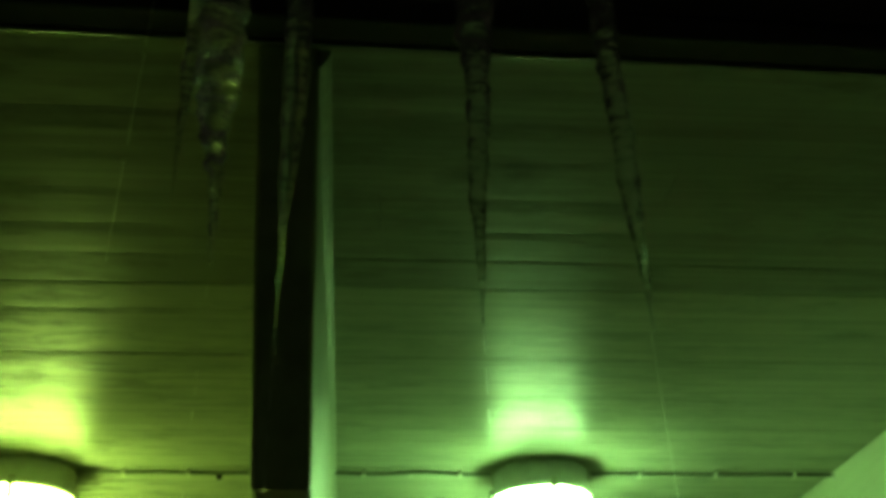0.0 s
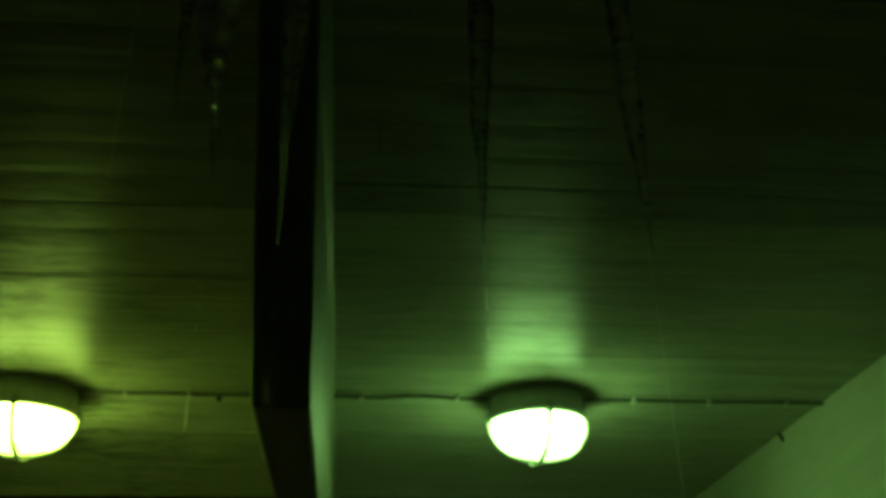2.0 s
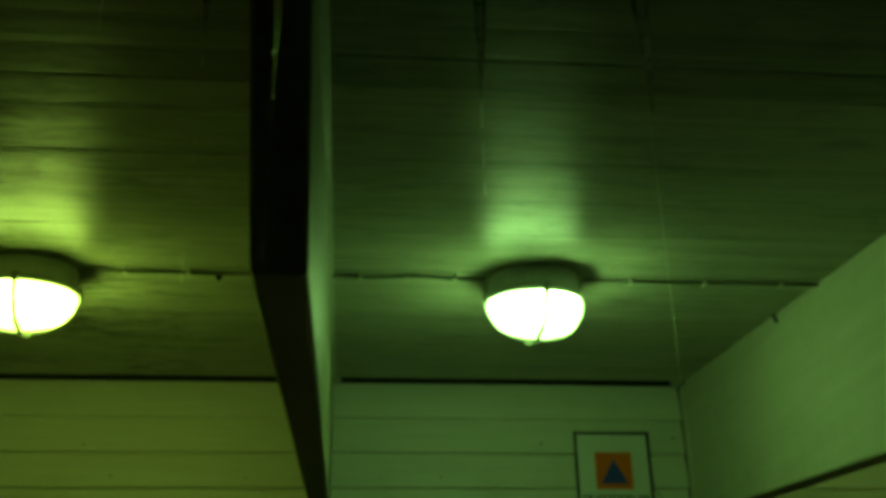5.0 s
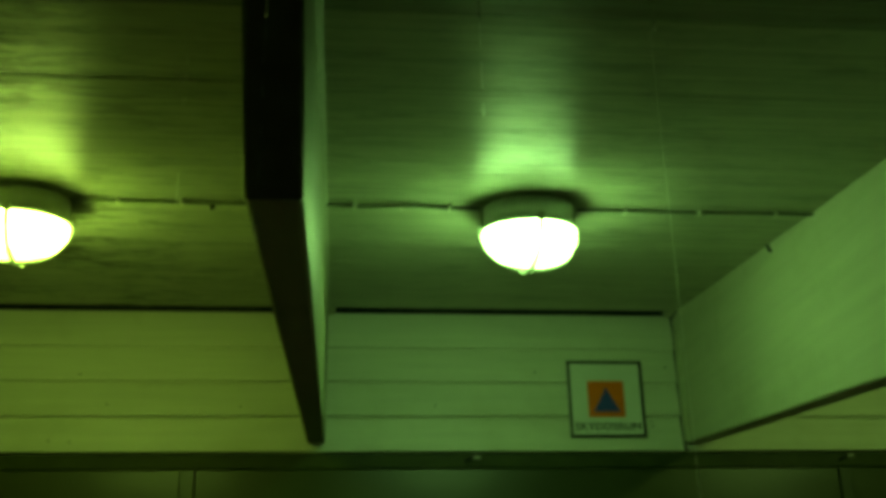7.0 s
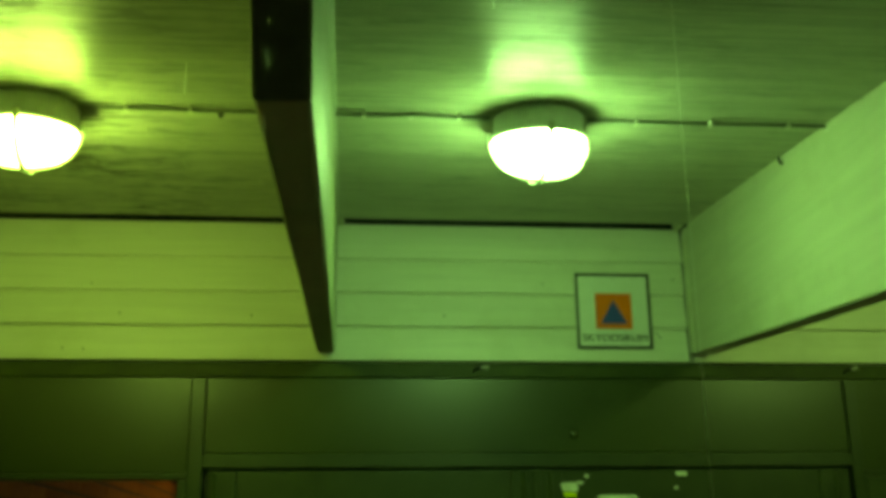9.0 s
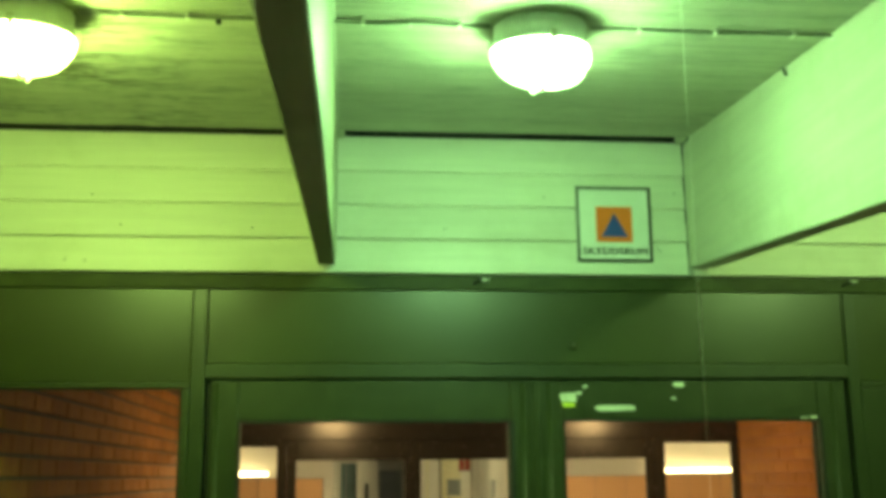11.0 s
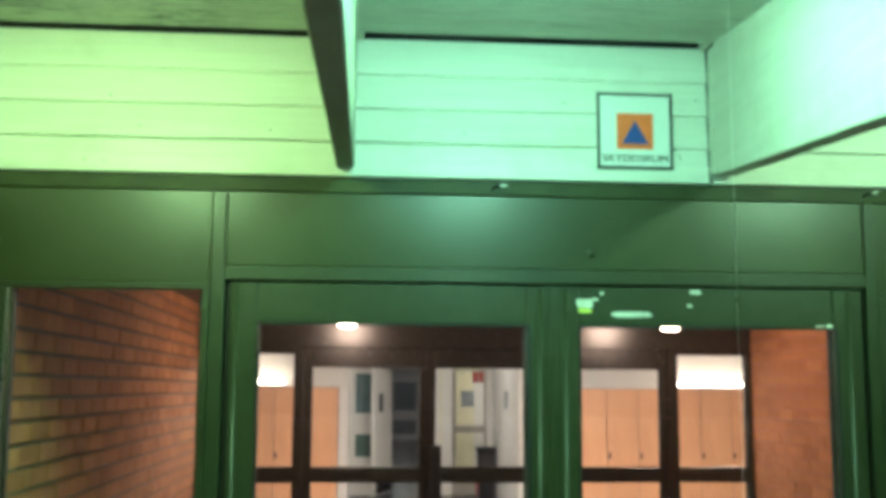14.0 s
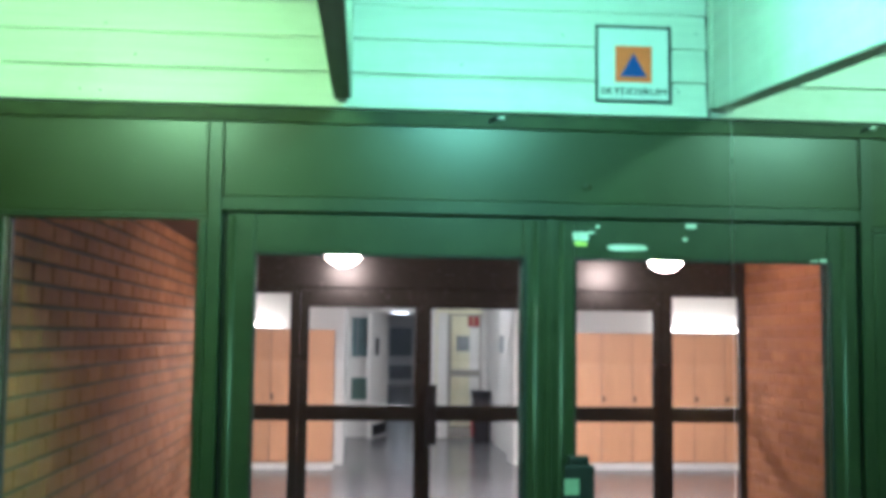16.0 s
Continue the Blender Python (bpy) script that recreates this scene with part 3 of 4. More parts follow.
# cable along the soffit
for x0, x1, sag in ((-0.58, -0.096, 0.004), (-0.040, 0.305, 0.010), (0.53, 1.109, 0.003)):
    cable = thing("lamp_cable", "thin painted cable clipped along the soffit between the lamps", "cable", "lamp cables")
    pts = []
    for k in range(25):
        u = k / 24
        yy = 2.119 + sag * math.sin(u * 9 + x0 * 7) * (1 - abs(2 * u - 1) * 0.6)
        pts.append((x0 + u * (x1 - x0), yy, soffit_z(yy) - 0.0065))
    part("sheath", tube(pts, 0.0042), M["cable"], cable, "", True)
    for k in range(1, 4):
        cx = x0 + (x1 - x0) * (k / 4 + 0.06 * math.sin(k * 5 + x0 * 11))
        part("clip", box(cx - 0.004, cx + 0.004, 2.109, 2.129, soffit_z(2.119) - 0.013, soffit_z(2.119) + 0.001, 0.0015), M["clip"], cable, "pale plastic cable clip")
part("cable_tie", box(-0.294, -0.283, 2.140, 2.152, soffit_z(2.146) - 0.012, soffit_z(2.146) - 0.0005, 0.002), M["dark"], cable, "dark loose cable tie")
part("cable_stub", tube([(1.080, 2.37, soffit_z(2.37) - 0.002), (1.083, 2.372, soffit_z(2.37) - 0.012), (1.090, 2.376, soffit_z(2.37) - 0.020)], 0.004), M["dark"], cable, "dark cable stub", True)
knot = part("junction_plug", lathe([(0, 0), (0.010, 0), (0.012, -0.010), (0.006, -0.018), (0, -0.018)], 14), M["clip"], cable, "small round plastic end plug", True)
knot.location = (1.096, 2.119, soffit_z(2.119) - 0.001)


# ---------------------------------------------------------------- wall above the doors
wall = thing("wall_front", "pale horizontal lap siding above the glazed entrance", "wall", kind="structure")
part("backing", box(-3.7, 3.7, 3.225, 3.40, 2.365, 3.05), M["dark"], wall)
LINES = (2.361, 2.471, 2.580, 2.690, 2.812)
BAYS = ((-3.7, -1.256), (-1.255, -0.069), (-0.068, 1.0852), (1.1, 2.329), (2.33, 3.7))
for i in range(4):
    for x0, x1 in BAYS:
        bm = bmesh.new()
        z0, z1 = LINES[i], LINES[i + 1] - (0.0 if i < 3 else 0.006)
        prof = [(3.191, z0), (3.188, z0 + 0.003), (3.189, z0 + 0.03), (3.199, z1 - 0.010), (3.203, z1 - 0.003), (3.203, z1 + 0.002), (3.224, z1 + 0.002), (3.224, z0)]
        rings = [[bm.verts.new((x, p, q)) for p, q in prof] for x in (x0, x1)]
        for k in range(len(prof)):
            j = (k + 1) % len(prof)
            bm.faces.new((rings[0][k], rings[0][j], rings[1][j], rings[1][k]))
        bm.faces.new(rings[0][::-1])
        bm.faces.new(rings[1])
        bmesh.ops.recalc_face_normals(bm, faces=bm.faces)
        part("siding_board", bm, M["siding"], wall)

solid("trim", box(1.0870, 1.0975, 3.160, 3.1875, 2.385, 2.765, 0.002), M["beam"], "pale corner batten between siding and beam", "trim")


def cove_strip(x_beam, side, width, paint):
    """A small cove between the soffit and the face of a beam; side: the way it stands out from the beam."""
    bm = bmesh.new()
    rings = []
    for yy in (0.745, 3.12):
        zz = soffit_z(yy) + 0.0005
        rings.append([bm.verts.new((x_beam + side * u * width, yy, zz - d)) for u, d in ((0, 0), (1, 0), (0.93, 0.004), (0.6, 0.015), (0.15, 0.024), (0, 0.025))])
    for k in range(6):
        bm.faces.new((rings[0][k], rings[0][(k + 1) % 6], rings[1][(k + 1) % 6], rings[1][k]))
    bm.faces.new(rings[0][::-1])
    bm.faces.new(rings[1])
    bmesh.ops.recalc_face_normals(bm, faces=bm.faces)
    solid("cornice_trim", bm, M[paint], "pale painted cove strip between soffit and beam", "trim")


cove_strip(1.0975, -1, 0.0105, "beam")
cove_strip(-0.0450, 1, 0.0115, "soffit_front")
for bx0, bx1 in ((-0.0395, -0.016), (1.06, 1.0835)):
    solid("trim", box(bx0, bx1, 3.126, 3.187, soffit_z(3.13) - 0.004, soffit_z(3.13) + 0.03, 0.003), M["beam"], "small pale filler block at the soffit end", "trim")
for nx, nz in ((-0.79, 2.600), (-0.86, 2.395), (-0.80, 2.392), (-0.70, 2.505), (0.985, 2.452), (0.993, 2.440), (1.05, 2.632), (-0.30, 2.50), (0.30, 2.505), (0.62, 2.612)):
    nail = part("nail", lathe([(0, 0), (0.0028, 0), (0.0028, -0.004), (0, -0.004)], 8), M["dark"], wall, "dark nail head")
    nail.matrix_basis = pose(nx, 3.1905, nz, -90, 0, 0)
tag = thing("cable_end", "short loose cable end with pale tape under the siding", "cable", "", (0.408, 3.2, 2.34))
part("wire", tube([(-0.016, 0.006, -0.010), (-0.010, -0.010, -0.004), (0.004, -0.014, 0.004), (0.012, 0.006, 0.009)], 0.004), M["dark"], tag, "dark wire", True)
part("tape", box(0.006, 0.030, -0.006, 0.006, 0.000, 0.008, 0.001), M["clip"], tag, "pale tape")

# ---------------------------------------------------------------- shelter sign
sign = thing("shelter_sign", "square white shelter sign, black border, blue triangle on orange", "sign", place=(0.8455, 3.187, 2.525))
part("plate", box(-0.122, 0.122, -0.004, 0.0, -0.1235, 0.1235, 0.0012), M["sign_white"], sign)
bm = bmesh.new()
for q in ((-0.122, 0.122, 0.1145, 0.1235), (-0.122, 0.122, -0.1235, -0.1145), (-0.122, -0.113, -0.1145, 0.1145), (0.113, 0.122, -0.1145, 0.1145)):
    add_box(bm, q[0], q[1], -0.0062, -0.0041, q[2], q[3])
part("border", bevelled(bm, 0.0), M["sign_black"], sign, "black painted border")
part("orange_square", box(-0.0585, 0.0585, -0.0060, -0.0041, -0.059, 0.057), M["sign_orange"], sign, "orange square field")
bm = bmesh.new()
a = [bm.verts.new((x, -0.0078, z)) for x, z in ((-0.043, -0.042), (0.043, -0.042), (0.0, 0.034))]
b = [bm.verts.new((v.co.x, -0.0061, v.co.z)) for v in a]
bm.faces.new(a)
bm.faces.new(b[::-1])
for k in range(3):
    bm.faces.new((a[k], b[k], b[(k + 1) % 3], a[(k + 1) % 3]))
bmesh.ops.recalc_face_normals(bm, faces=bm.faces)
part("blue_triangle", bm, M["sign_blue"], sign, "blue triangle")


def lettering(text, width, height, material, parent, place, label):
    cu = bpy.data.curves.new("lettering", "FONT")
    cu.space_character = 1.06
    cu.body, cu.align_x, cu.align_y, cu.extrude = text, "CENTER", "CENTER", 0.03
    tmp = new("lettering", cu)
    bpy.context.view_layer.update()
    me = bpy.data.meshes.new_from_object(tmp.evaluated_get(bpy.context.evaluated_depsgraph_get()))
    bpy.data.objects.remove(tmp)
    xs, ys = [v.co.x for v in me.vertices], [v.co.y for v in me.vertices]
    me.transform(Matrix.Diagonal((width / (max(xs) - min(xs)), height / (max(ys) - min(ys)), 0.02, 1)) @ Matrix.Translation((-(max(xs) + min(xs)) / 2, -(max(ys) + min(ys)) / 2, 0)))
    bold = bmesh.new()
    for dx, dz in ((-0.0008, 0.0), (0.0, 0.0002), (0.0008, 0.0004)):
        stroke = me.copy()
        stroke.transform(Matrix.Translation((dx, 0, dz)))
        bold.from_mesh(stroke)
    ob = new("lettering", mesh_of("lettering", bold, material))
    ob.parent, ob.matrix_basis = parent, pose(*place, 90, 0, 0)
    return tagged(ob, label=label)


lettering("SKYDDSRUM", 0.208, 0.023, M["sign_black"], sign, (0, -0.005, -0.088), "black capital letters")
part("screw", lathe([(0, 0), (0.003, 0), (0.003, 0.003), (0, 0.003)], 10), M["steel"], sign).location = (0.0, -0.005, 0.104)

tag2 = copy_thing(tag, Matrix.Translation((1.615, 3.2, 2.342)))

# ---------------------------------------------------------------- entrance frame
frame_ob = thing("entrance_frame", "dark painted metal entrance frame with solid panels above", "door frame", kind="structure")
F0, F1 = 3.206, 3.27
# Jambs are black and set back: the door gap's shade put into colour.
for nm, q in (("top_rail", (-3.7, 3.7, 2.312, 2.362)), ("door_rail", (-0.428, 1.594, 2.036, 2.080)), ("side_rail", (-1.120, -0.472, 2.005, 2.024)), ("side_rail", (1.632, 2.72, 2.005, 2.024)),
              ("post", (-0.472, -0.428, 0.0, 2.311)), ("post", (1.594, 1.631, 0.0, 2.311)), ("post", (-1.165, -1.121, 0, 2.311)), ("post", (2.721, 2.765, 0, 2.311)),
              ("jamb", (-0.427, -0.412, 0.0, 2.035)), ("jamb", (1.580, 1.593, 0, 2.035)),
              ("side_stile", (-1.120, -1.062, 0.0, 2.004)), ("side_stile", (-0.496, -0.473, 0.0, 2.004)), ("side_stile", (1.632, 1.720, 0.0, 2.004)), ("side_stile", (2.68, 2.72, 0.0, 2.004)),
              ("bottom_rail", (-1.061, -0.497, 0.0, 0.12)), ("bottom_rail", (1.721, 2.679, 0.0, 0.12))):
    part(nm, box(q[0], q[1], 0.028 + F0 if nm == "jamb" else F0, F1, q[2], q[3], 0.003), M["rail" if nm == "top_rail" else "dark" if nm == "jamb" else "frame"], frame_ob)
# Strips added behind the door gaps to block light from inside.
for q in ((-0.428, 1.594, 2.010, 2.045), (-0.428, -0.396, 0.0, 2.009), (1.560, 1.594, 0.0, 2.009), (0.566, 0.596, 0.0, 2.009)):
    part("door_stop", box(q[0], q[1], 3.2705, 3.285, q[2], q[3]), M["dark"], frame_ob, "dark strip blocking light behind the door gap")
for q in ((-1.120, -0.473, 2.025, 2.311), (-0.427, 1.593, 2.081, 2.311), (1.632, 2.720, 2.025, 2.311), (-3.7, -1.166, 0.0, 2.311), (2.766, 3.7, 0, 2.311)):
    part("panel", box(q[0], q[1], 3.2135, 3.262, q[2], q[3], 0.003), M["panel"], frame_ob, "smooth dark sheet-metal panel")
for q in ((-1.061, -0.497), (1.721, 2.679)):
    pane = part("pane", box(q[0], q[1], 3.228, 3.234, 0.121, 2.004), M["glass"], frame_ob, "clear glass side pane")
    pane.visible_shadow = False
    for gx in (q[0], q[1] - 0.006):
        part("gasket", box(gx + 0.0002, gx + 0.0058, 3.2345, 3.266, 0.121, 2.004), M["dark"], frame_ob, "black rubber gasket")

dent = part("plug", lathe([(0, 0.004), (0.010, 0.004), (0.013, 0.0), (0.016, -0.001), (0, -0.001)], 16), M["panel"], frame_ob, "small round plug in the panel", True)
dent.matrix_basis = pose(0.704, 3.213, 2.135, 90, 0, 0)

# Steel strip added for the light reflected along the frame's edge.
part("glint_strip", box(-1.0705, -1.0645, 3.2010, 3.2095, 0.121, 2.003, 0.001), M["steel"], frame_ob, "thin steel strip added for the bright frame edge glint")


def door_leaf(name, x0, x1, glass0, glass1, label):
    leaf = thing(name, label, "door", "entrance doors")
    y0, y1 = 3.212, 3.258
    part("stile", box(x0, glass0, y0, y1, 0.012, 2.028, 0.004), M["frame"], leaf)
    part("stile", box(glass1, x1, y0, y1, 0.012, 2.028, 0.004), M["frame"], leaf)
    part("top_rail", box(glass0 + 0.0005, glass1 - 0.0005, y0 + 0.001, y1, 1.909, 2.028, 0.003), M["frame"], leaf)
    part("bottom_rail", box(glass0 + 0.0005, glass1 - 0.0005, y0 + 0.001, y1, 0.012, 0.25, 0.003), M["frame"], leaf)
    for q in ((glass0, glass0 + 0.006, 0.25, 1.909), (glass1, glass1 + 0.013, 0.25, 1.909), (glass0 + 0.007, glass1 - 0.001, 1.902, 1.909)):
        part("glazing_bead", box(q[0] + 0.0005, q[1] - 0.0005, y0 - 0.002, y0 + 0.016, q[2], q[3], 0.001), M["dark"], leaf)
    for gx in (glass0 + 0.0005, glass1 - 0.0065):
        part("gasket", box(gx, gx + 0.006, y0 + 0.0225, y1 - 0.002, 0.251, 1.908), M["dark"], leaf, "black rubber gasket")
    pane = part("pane", box(glass0 + 0.001, glass1 - 0.001, 3.228, 3.234, 0.251, 1.908), M["glass"], leaf, "clear glass pane")
    pane.visible_shadow = False
    return leaf


door_l = door_leaf("door_1", -0.410, 0.5795, -0.327, 0.501, "dark painted metal door leaf with a tall glass pane")
door_r = door_leaf("door_2", 0.5825, 1.578, 0.665, 1.484, "dark metal glazed door leaf with lock and torn stickers")
part("cover_strip", box(0.570, 0.592, 3.203, 3.2115, 0.02, 2.03, 0.003), M["frame"], door_l)
for leaf, mx in ((door_l, -0.392), (door_l, 0.540), (door_r, 0.622), (door_r, 1.534)):
    part("moulding", tube([(mx, 3.2125, 0.03), (mx, 3.2125, 2.02)], 0.0075, 14), M["gloss"], leaf, "rounded glossy moulding", True)
part("lock_box", box(0.628, 0.722, 3.180, 3.2115, 1.10, 1.272, 0.006), M["dark"], door_r, "black lock housing")
part("lock_cap", box(0.640, 0.705, 3.184, 3.2115, 1.273, 1.300, 0.005), M["dark"], door_r, "black lock cap")
part("lock_label", box(0.626, 0.672, 3.177, 3.1795, 1.182, 1.232, 0.001), M["label_green"], door_r, "pale square label on the lock")
for nm, q, mat in (("sticker", (0.655, 0.712, 1.962, 1.990), "sticker"), ("sticker", (0.662, 0.705, 1.947, 1.9615), "sticker_yellow"), ("sticker", (0.705, 0.728, 1.985, 1.994), "sticker"),
                   ("sticker", (0.730, 0.745, 2.004, 2.014), "sticker"), ("sticker", (0.767, 0.903, 1.934, 1.953), "sticker"), ("sticker", (1.018, 1.056, 2.008, 2.024), "sticker"),
                   ("sticker", (1.010, 1.026, 1.968, 1.978), "sticker"), ("paint_chip", (1.425, 1.452, 1.9095, 1.915), "sticker"), ("paint_chip", (1.458, 1.480, 1.9095, 1.918), "sticker")):
    bm = bmesh.new()
    rs = random.Random(q[0])
    n = 14
    cx, cz, hx, hz = (q[0] + q[1]) / 2, (q[2] + q[3]) / 2, (q[1] - q[0]) / 2, (q[3] - q[2]) / 2
    pts = []
    for k in range(n):
        a = 2 * math.pi * k / n
        s = 1 / max(abs(math.cos(a)), abs(math.sin(a))) * rs.uniform(0.82, 1.0)
        pts.append((cx + hx * s * math.cos(a), cz + hz * s * math.sin(a)))
    fr = [bm.verts.new((px, 3.2102, pz)) for px, pz in pts]
    bk = [bm.verts.new((px, 3.2125, pz)) for px, pz in pts]
    bm.faces.new(fr)
    bm.faces.new(bk[::-1])
    for k in range(n):
        bm.faces.new((fr[k], bk[k], bk[(k + 1) % n], fr[(k + 1) % n]))
    bmesh.ops.recalc_face_normals(bm, faces=bm.faces)
    part(nm, bm, M[mat], door_r, "torn remains of a pale sticker")

# ---------------------------------------------------------------- vestibule shell
PART = 7.2
solid("floor", box(-4, 7.5, WALL - 0.02, 36, -0.25, 0.0), M["lino"], "glossy grey linoleum floor", "floor")
solid("vestibule_ceiling", box(-1.4, 3.0, 3.41, PART + 0.06, 2.265, 2.36), M["dark_wood"], "dark brown wooden vestibule ceiling", "ceiling")
brick_w = thing("wall_west", "red brick vestibule wall with dark recessed joints", "wall", kind="structure")
brick_e = thing("wall_east", "red brick vestibule wall with dark recessed joints", "wall", kind="structure")
part("mortar", box(-1.40, -1.109, 3.28, PART - 0.001, 0, 2.264), M["mortar"], brick_w, "dark mortar")
part("mortar", box(2.7275, 3.0, 3.28, PART - 0.001, 0, 2.264), M["mortar_lit"], brick_e, "mortar in a lit, reddish tone")

# vestibule lamps
for lx in (-0.10, 1.88):
    lamp = bulkhead_lamp("vestibule_lamp", "warm", "round glowing glass ceiling lamp in the vestibule", r=0.115, base_h=0.065, dome_h=0.12, guard=False, group="vestibule lamps")
    lamp.location = (lx, 6.3, 2.264)

# ---------------------------------------------------------------- inner glazed partition
inner = thing("inner_partition", "dark brown metal partition with glazed side lights", "partition", kind="structure")
P0, P1 = PART, PART + 0.06
for nm, q in (("transom", (-1.108, 2.728, 1.985, 2.264)), ("post", (-0.478, -0.415, 0, 1.984)), ("post", (2.110, 2.186, 0, 1.984)), ("post", (2.667, 2.728, 0, 1.984)), ("post", (-1.108, -1.045, 0, 1.984)),
              ("side_head", (-1.044, -0.479, 1.940, 1.984)), ("side_head", (2.187, 2.666, 1.953, 1.984)), ("mid_rail", (-1.044, -0.479, 1.078, 1.183)), ("mid_rail", (2.187, 2.666, 1.078, 1.183)),
              ("bottom_rail", (-1.044, -0.479, 0, 0.15)), ("bottom_rail", (2.187, 2.666, 0, 0.15))):
    part(nm, box(q[0], q[1], P0, P1, q[2], q[3], 0.003), M["inner_frame"], inner)
for x0, x1 in ((-1.044, -0.479), (2.187, 2.666)):
    for z0, z1 in ((0.151, 1.077), (1.184, 1.939)):
        part("pane", box(x0, x1, P0 + 0.03, P0 + 0.036, z0, z1), M["glass"], inner, "clear glass pane").visible_shadow = False
# Added strip: keeps hall light out of the gap above the leaves.
part("head_gap_strip", box(-0.46, 2.17, P1 + 0.001, P1 + 0.016, 1.955, 2.02), M["inner_frame"], inner)
inner.location.x = 0.012
for n, (x0, x1) in enumerate(((-0.412, 0.4255), (0.4265, 1.2655), (1.2665, 2.107))):
    leaf = thing("door_%d" % (n + 3), "dark brown metal door leaf with two glass panes", "door", "inner doors", (0.012, 0, 0))
    s = 0.048 if n != 2 else 0.056
    for nm, q in (("stile", (x0, x0 + 0.062, 0.01, 1.980)), ("stile", (x1 - s, x1, 0.01, 1.980)), ("top_rail", (x0 + 0.0625, x1 - s - 0.0005, 1.850, 1.980)),
                  ("mid_rail", (x0 + 0.0625, x1 - s - 0.0005, 1.078, 1.183)), ("bottom_rail", (x0 + 0.0625, x1 - s - 0.0005, 0.01, 0.25))):
        part(nm, box(q[0], q[1], P0 + 0.006, P1 - 0.006, q[2], q[3], 0.003), M["inner_frame"], leaf)
    for z0, z1 in ((0.251, 1.077), (1.184, 1.849)):
        part("pane", box(x0 + 0.063, x1 - s - 0.001, P0 + 0.03, P0 + 0.036, z0, z1), M["glass"], leaf, "clear glass pane").visible_shadow = False
    if n == 1:
        part("pull_handle", box(x0 + 0.030, x0 + 0.100, P0 - 0.05, P0 + 0.004, 0.92, 1.33, 0.008), M["dark"], leaf, "black pull handle plate")

# ---------------------------------------------------------------- hall behind
HALL = 13.6
solid("hall_ceiling", box(-4, 7.5, PART + 0.07, 36, 2.60, 2.75), M["plaster"], "white plastered hall ceiling", "ceiling")
solid("wall_hall_front_west", box(-4, -1.41, PART - 0.2, PART + 0.06, 0, 2.6), M["plaster"], "white plastered hall wall beside the partition", "wall")
solid("wall_hall_front_east", box(3.01, 7.5, PART - 0.2, PART + 0.06, 0, 2.6), M["plaster"], "white plastered hall wall beside the partition", "wall")
solid("wall_hall_over", box(-1.4, 3.0, PART + 0.061, PART + 0.16, 2.265, 2.6), M["plaster"], "white wall over the glazed partition", "wall")
solid("wall_hall_west", box(-4.2, -4.0, PART, 36, 0, 2.7), M["plaster"], "white plastered hall wall", "wall")
solid("wall_hall_east", box(7.5, 7.7, PART, 36, 0, 2.7), M["plaster"], "white plastered hall wall", "wall")
solid("wall_hall_back_west", box(-4, -0.17, HALL + 0.05, HALL + 0.25, 0, 2.6), M["plaster"], "white plastered hall wall behind the lockers", "wall")
solid("wall_hall_back_east", box(2.15, 7.5, HALL + 0.05, HALL + 0.25, 0, 2.6), M["plaster"], "white plastered hall wall behind the lockers", "wall")


def locker(x0, x1):
    cab = thing("locker", "tall light-brown wooden locker on a white plinth", "locker", "hall lockers", (x0, HALL - 0.45, 0))
    w = x1 - x0
    # Carcass is darker than the doors: shade of the gaps put into its colour.
    part("body", box(0.001, w - 0.001, 0.02, 0.49, 0.09, 1.725), M["dark_wood"], cab, "carcass, dark brown for the shade in the door gaps")
    part("plinth", box(0.001, w - 0.001, 0.03, 0.47, 0.0, 0.089), M["plaster"], cab, "white plinth")
    d = part("door", box(0.0055, w - 0.0055, 0.0, 0.019, 0.095, 1.72, 0.002), M["locker"], cab)
    part("handle", box(0.014, 0.040, -0.025, 0.001, 0.855, 0.925, 0.004), M["dark"], d, "small dark handle")
    return cab


for k in range(5):
    locker(-2.249 + 0.393 * k, -2.249 + 0.393 * (k + 1))
for k in range(9):
    locker(2.293 + 0.402 * k, 2.293 + 0.402 * (k + 1))


def tube_light(x0, x1):
    t = thing("fluorescent_light", "bright fluorescent strip light lying on the lockers", "strip light", "strip lights", (x0, HALL - 0.12, 1.7255))
    part("tray", box(0, x1 - x0, -0.04, 0.04, 0.0, 0.035, 0.004), M["housing"], t)
    part("tube", tube([(0.03, 0, 0.056), (x1 - x0 - 0.03, 0, 0.056)], 0.019, 12), M["glow_tube"], t, "glowing tube", True)


tube_light(3.95, 5.15)
tube_light(-1.95, -0.95)

# ---------------------------------------------------------------- corridor beyond the hall
solid("wall_corridor_east", box(2.15, 2.35, HALL + 0.26, 17.2, 0, 2.6), M["plaster"], "white corridor wall", "wall")
solid("wall_corridor_jamb", box(2.045, 2.149, HALL + 0.04, HALL + 0.60, 0, 2.6, 0.003), M["plaster"], "white painted jamb at the corridor opening", "wall")
END = 35.4
solid("wall_corridor_west", box(-0.37, -0.17, HALL + 0.26, END, 0, 2.6), M["plaster"], "white corridor wall", "wall")
solid("wall_corridor_mid", box(1.12, 1.285, 17.2, 19.8, 0, 2.6), M["plaster"], "white wall between corridor and side room", "wall")
solid("wall_corridor_far_east", box(2.6, 2.8, 19.81, END, 0, 2.6), M["plaster"], "white wall of the far corridor", "wall")
solid("wall_corridor_end", box(-0.37, 2.8, END, END + 0.2, 0, 2.6), M["plaster"], "white end wall of the far corridor", "wall")
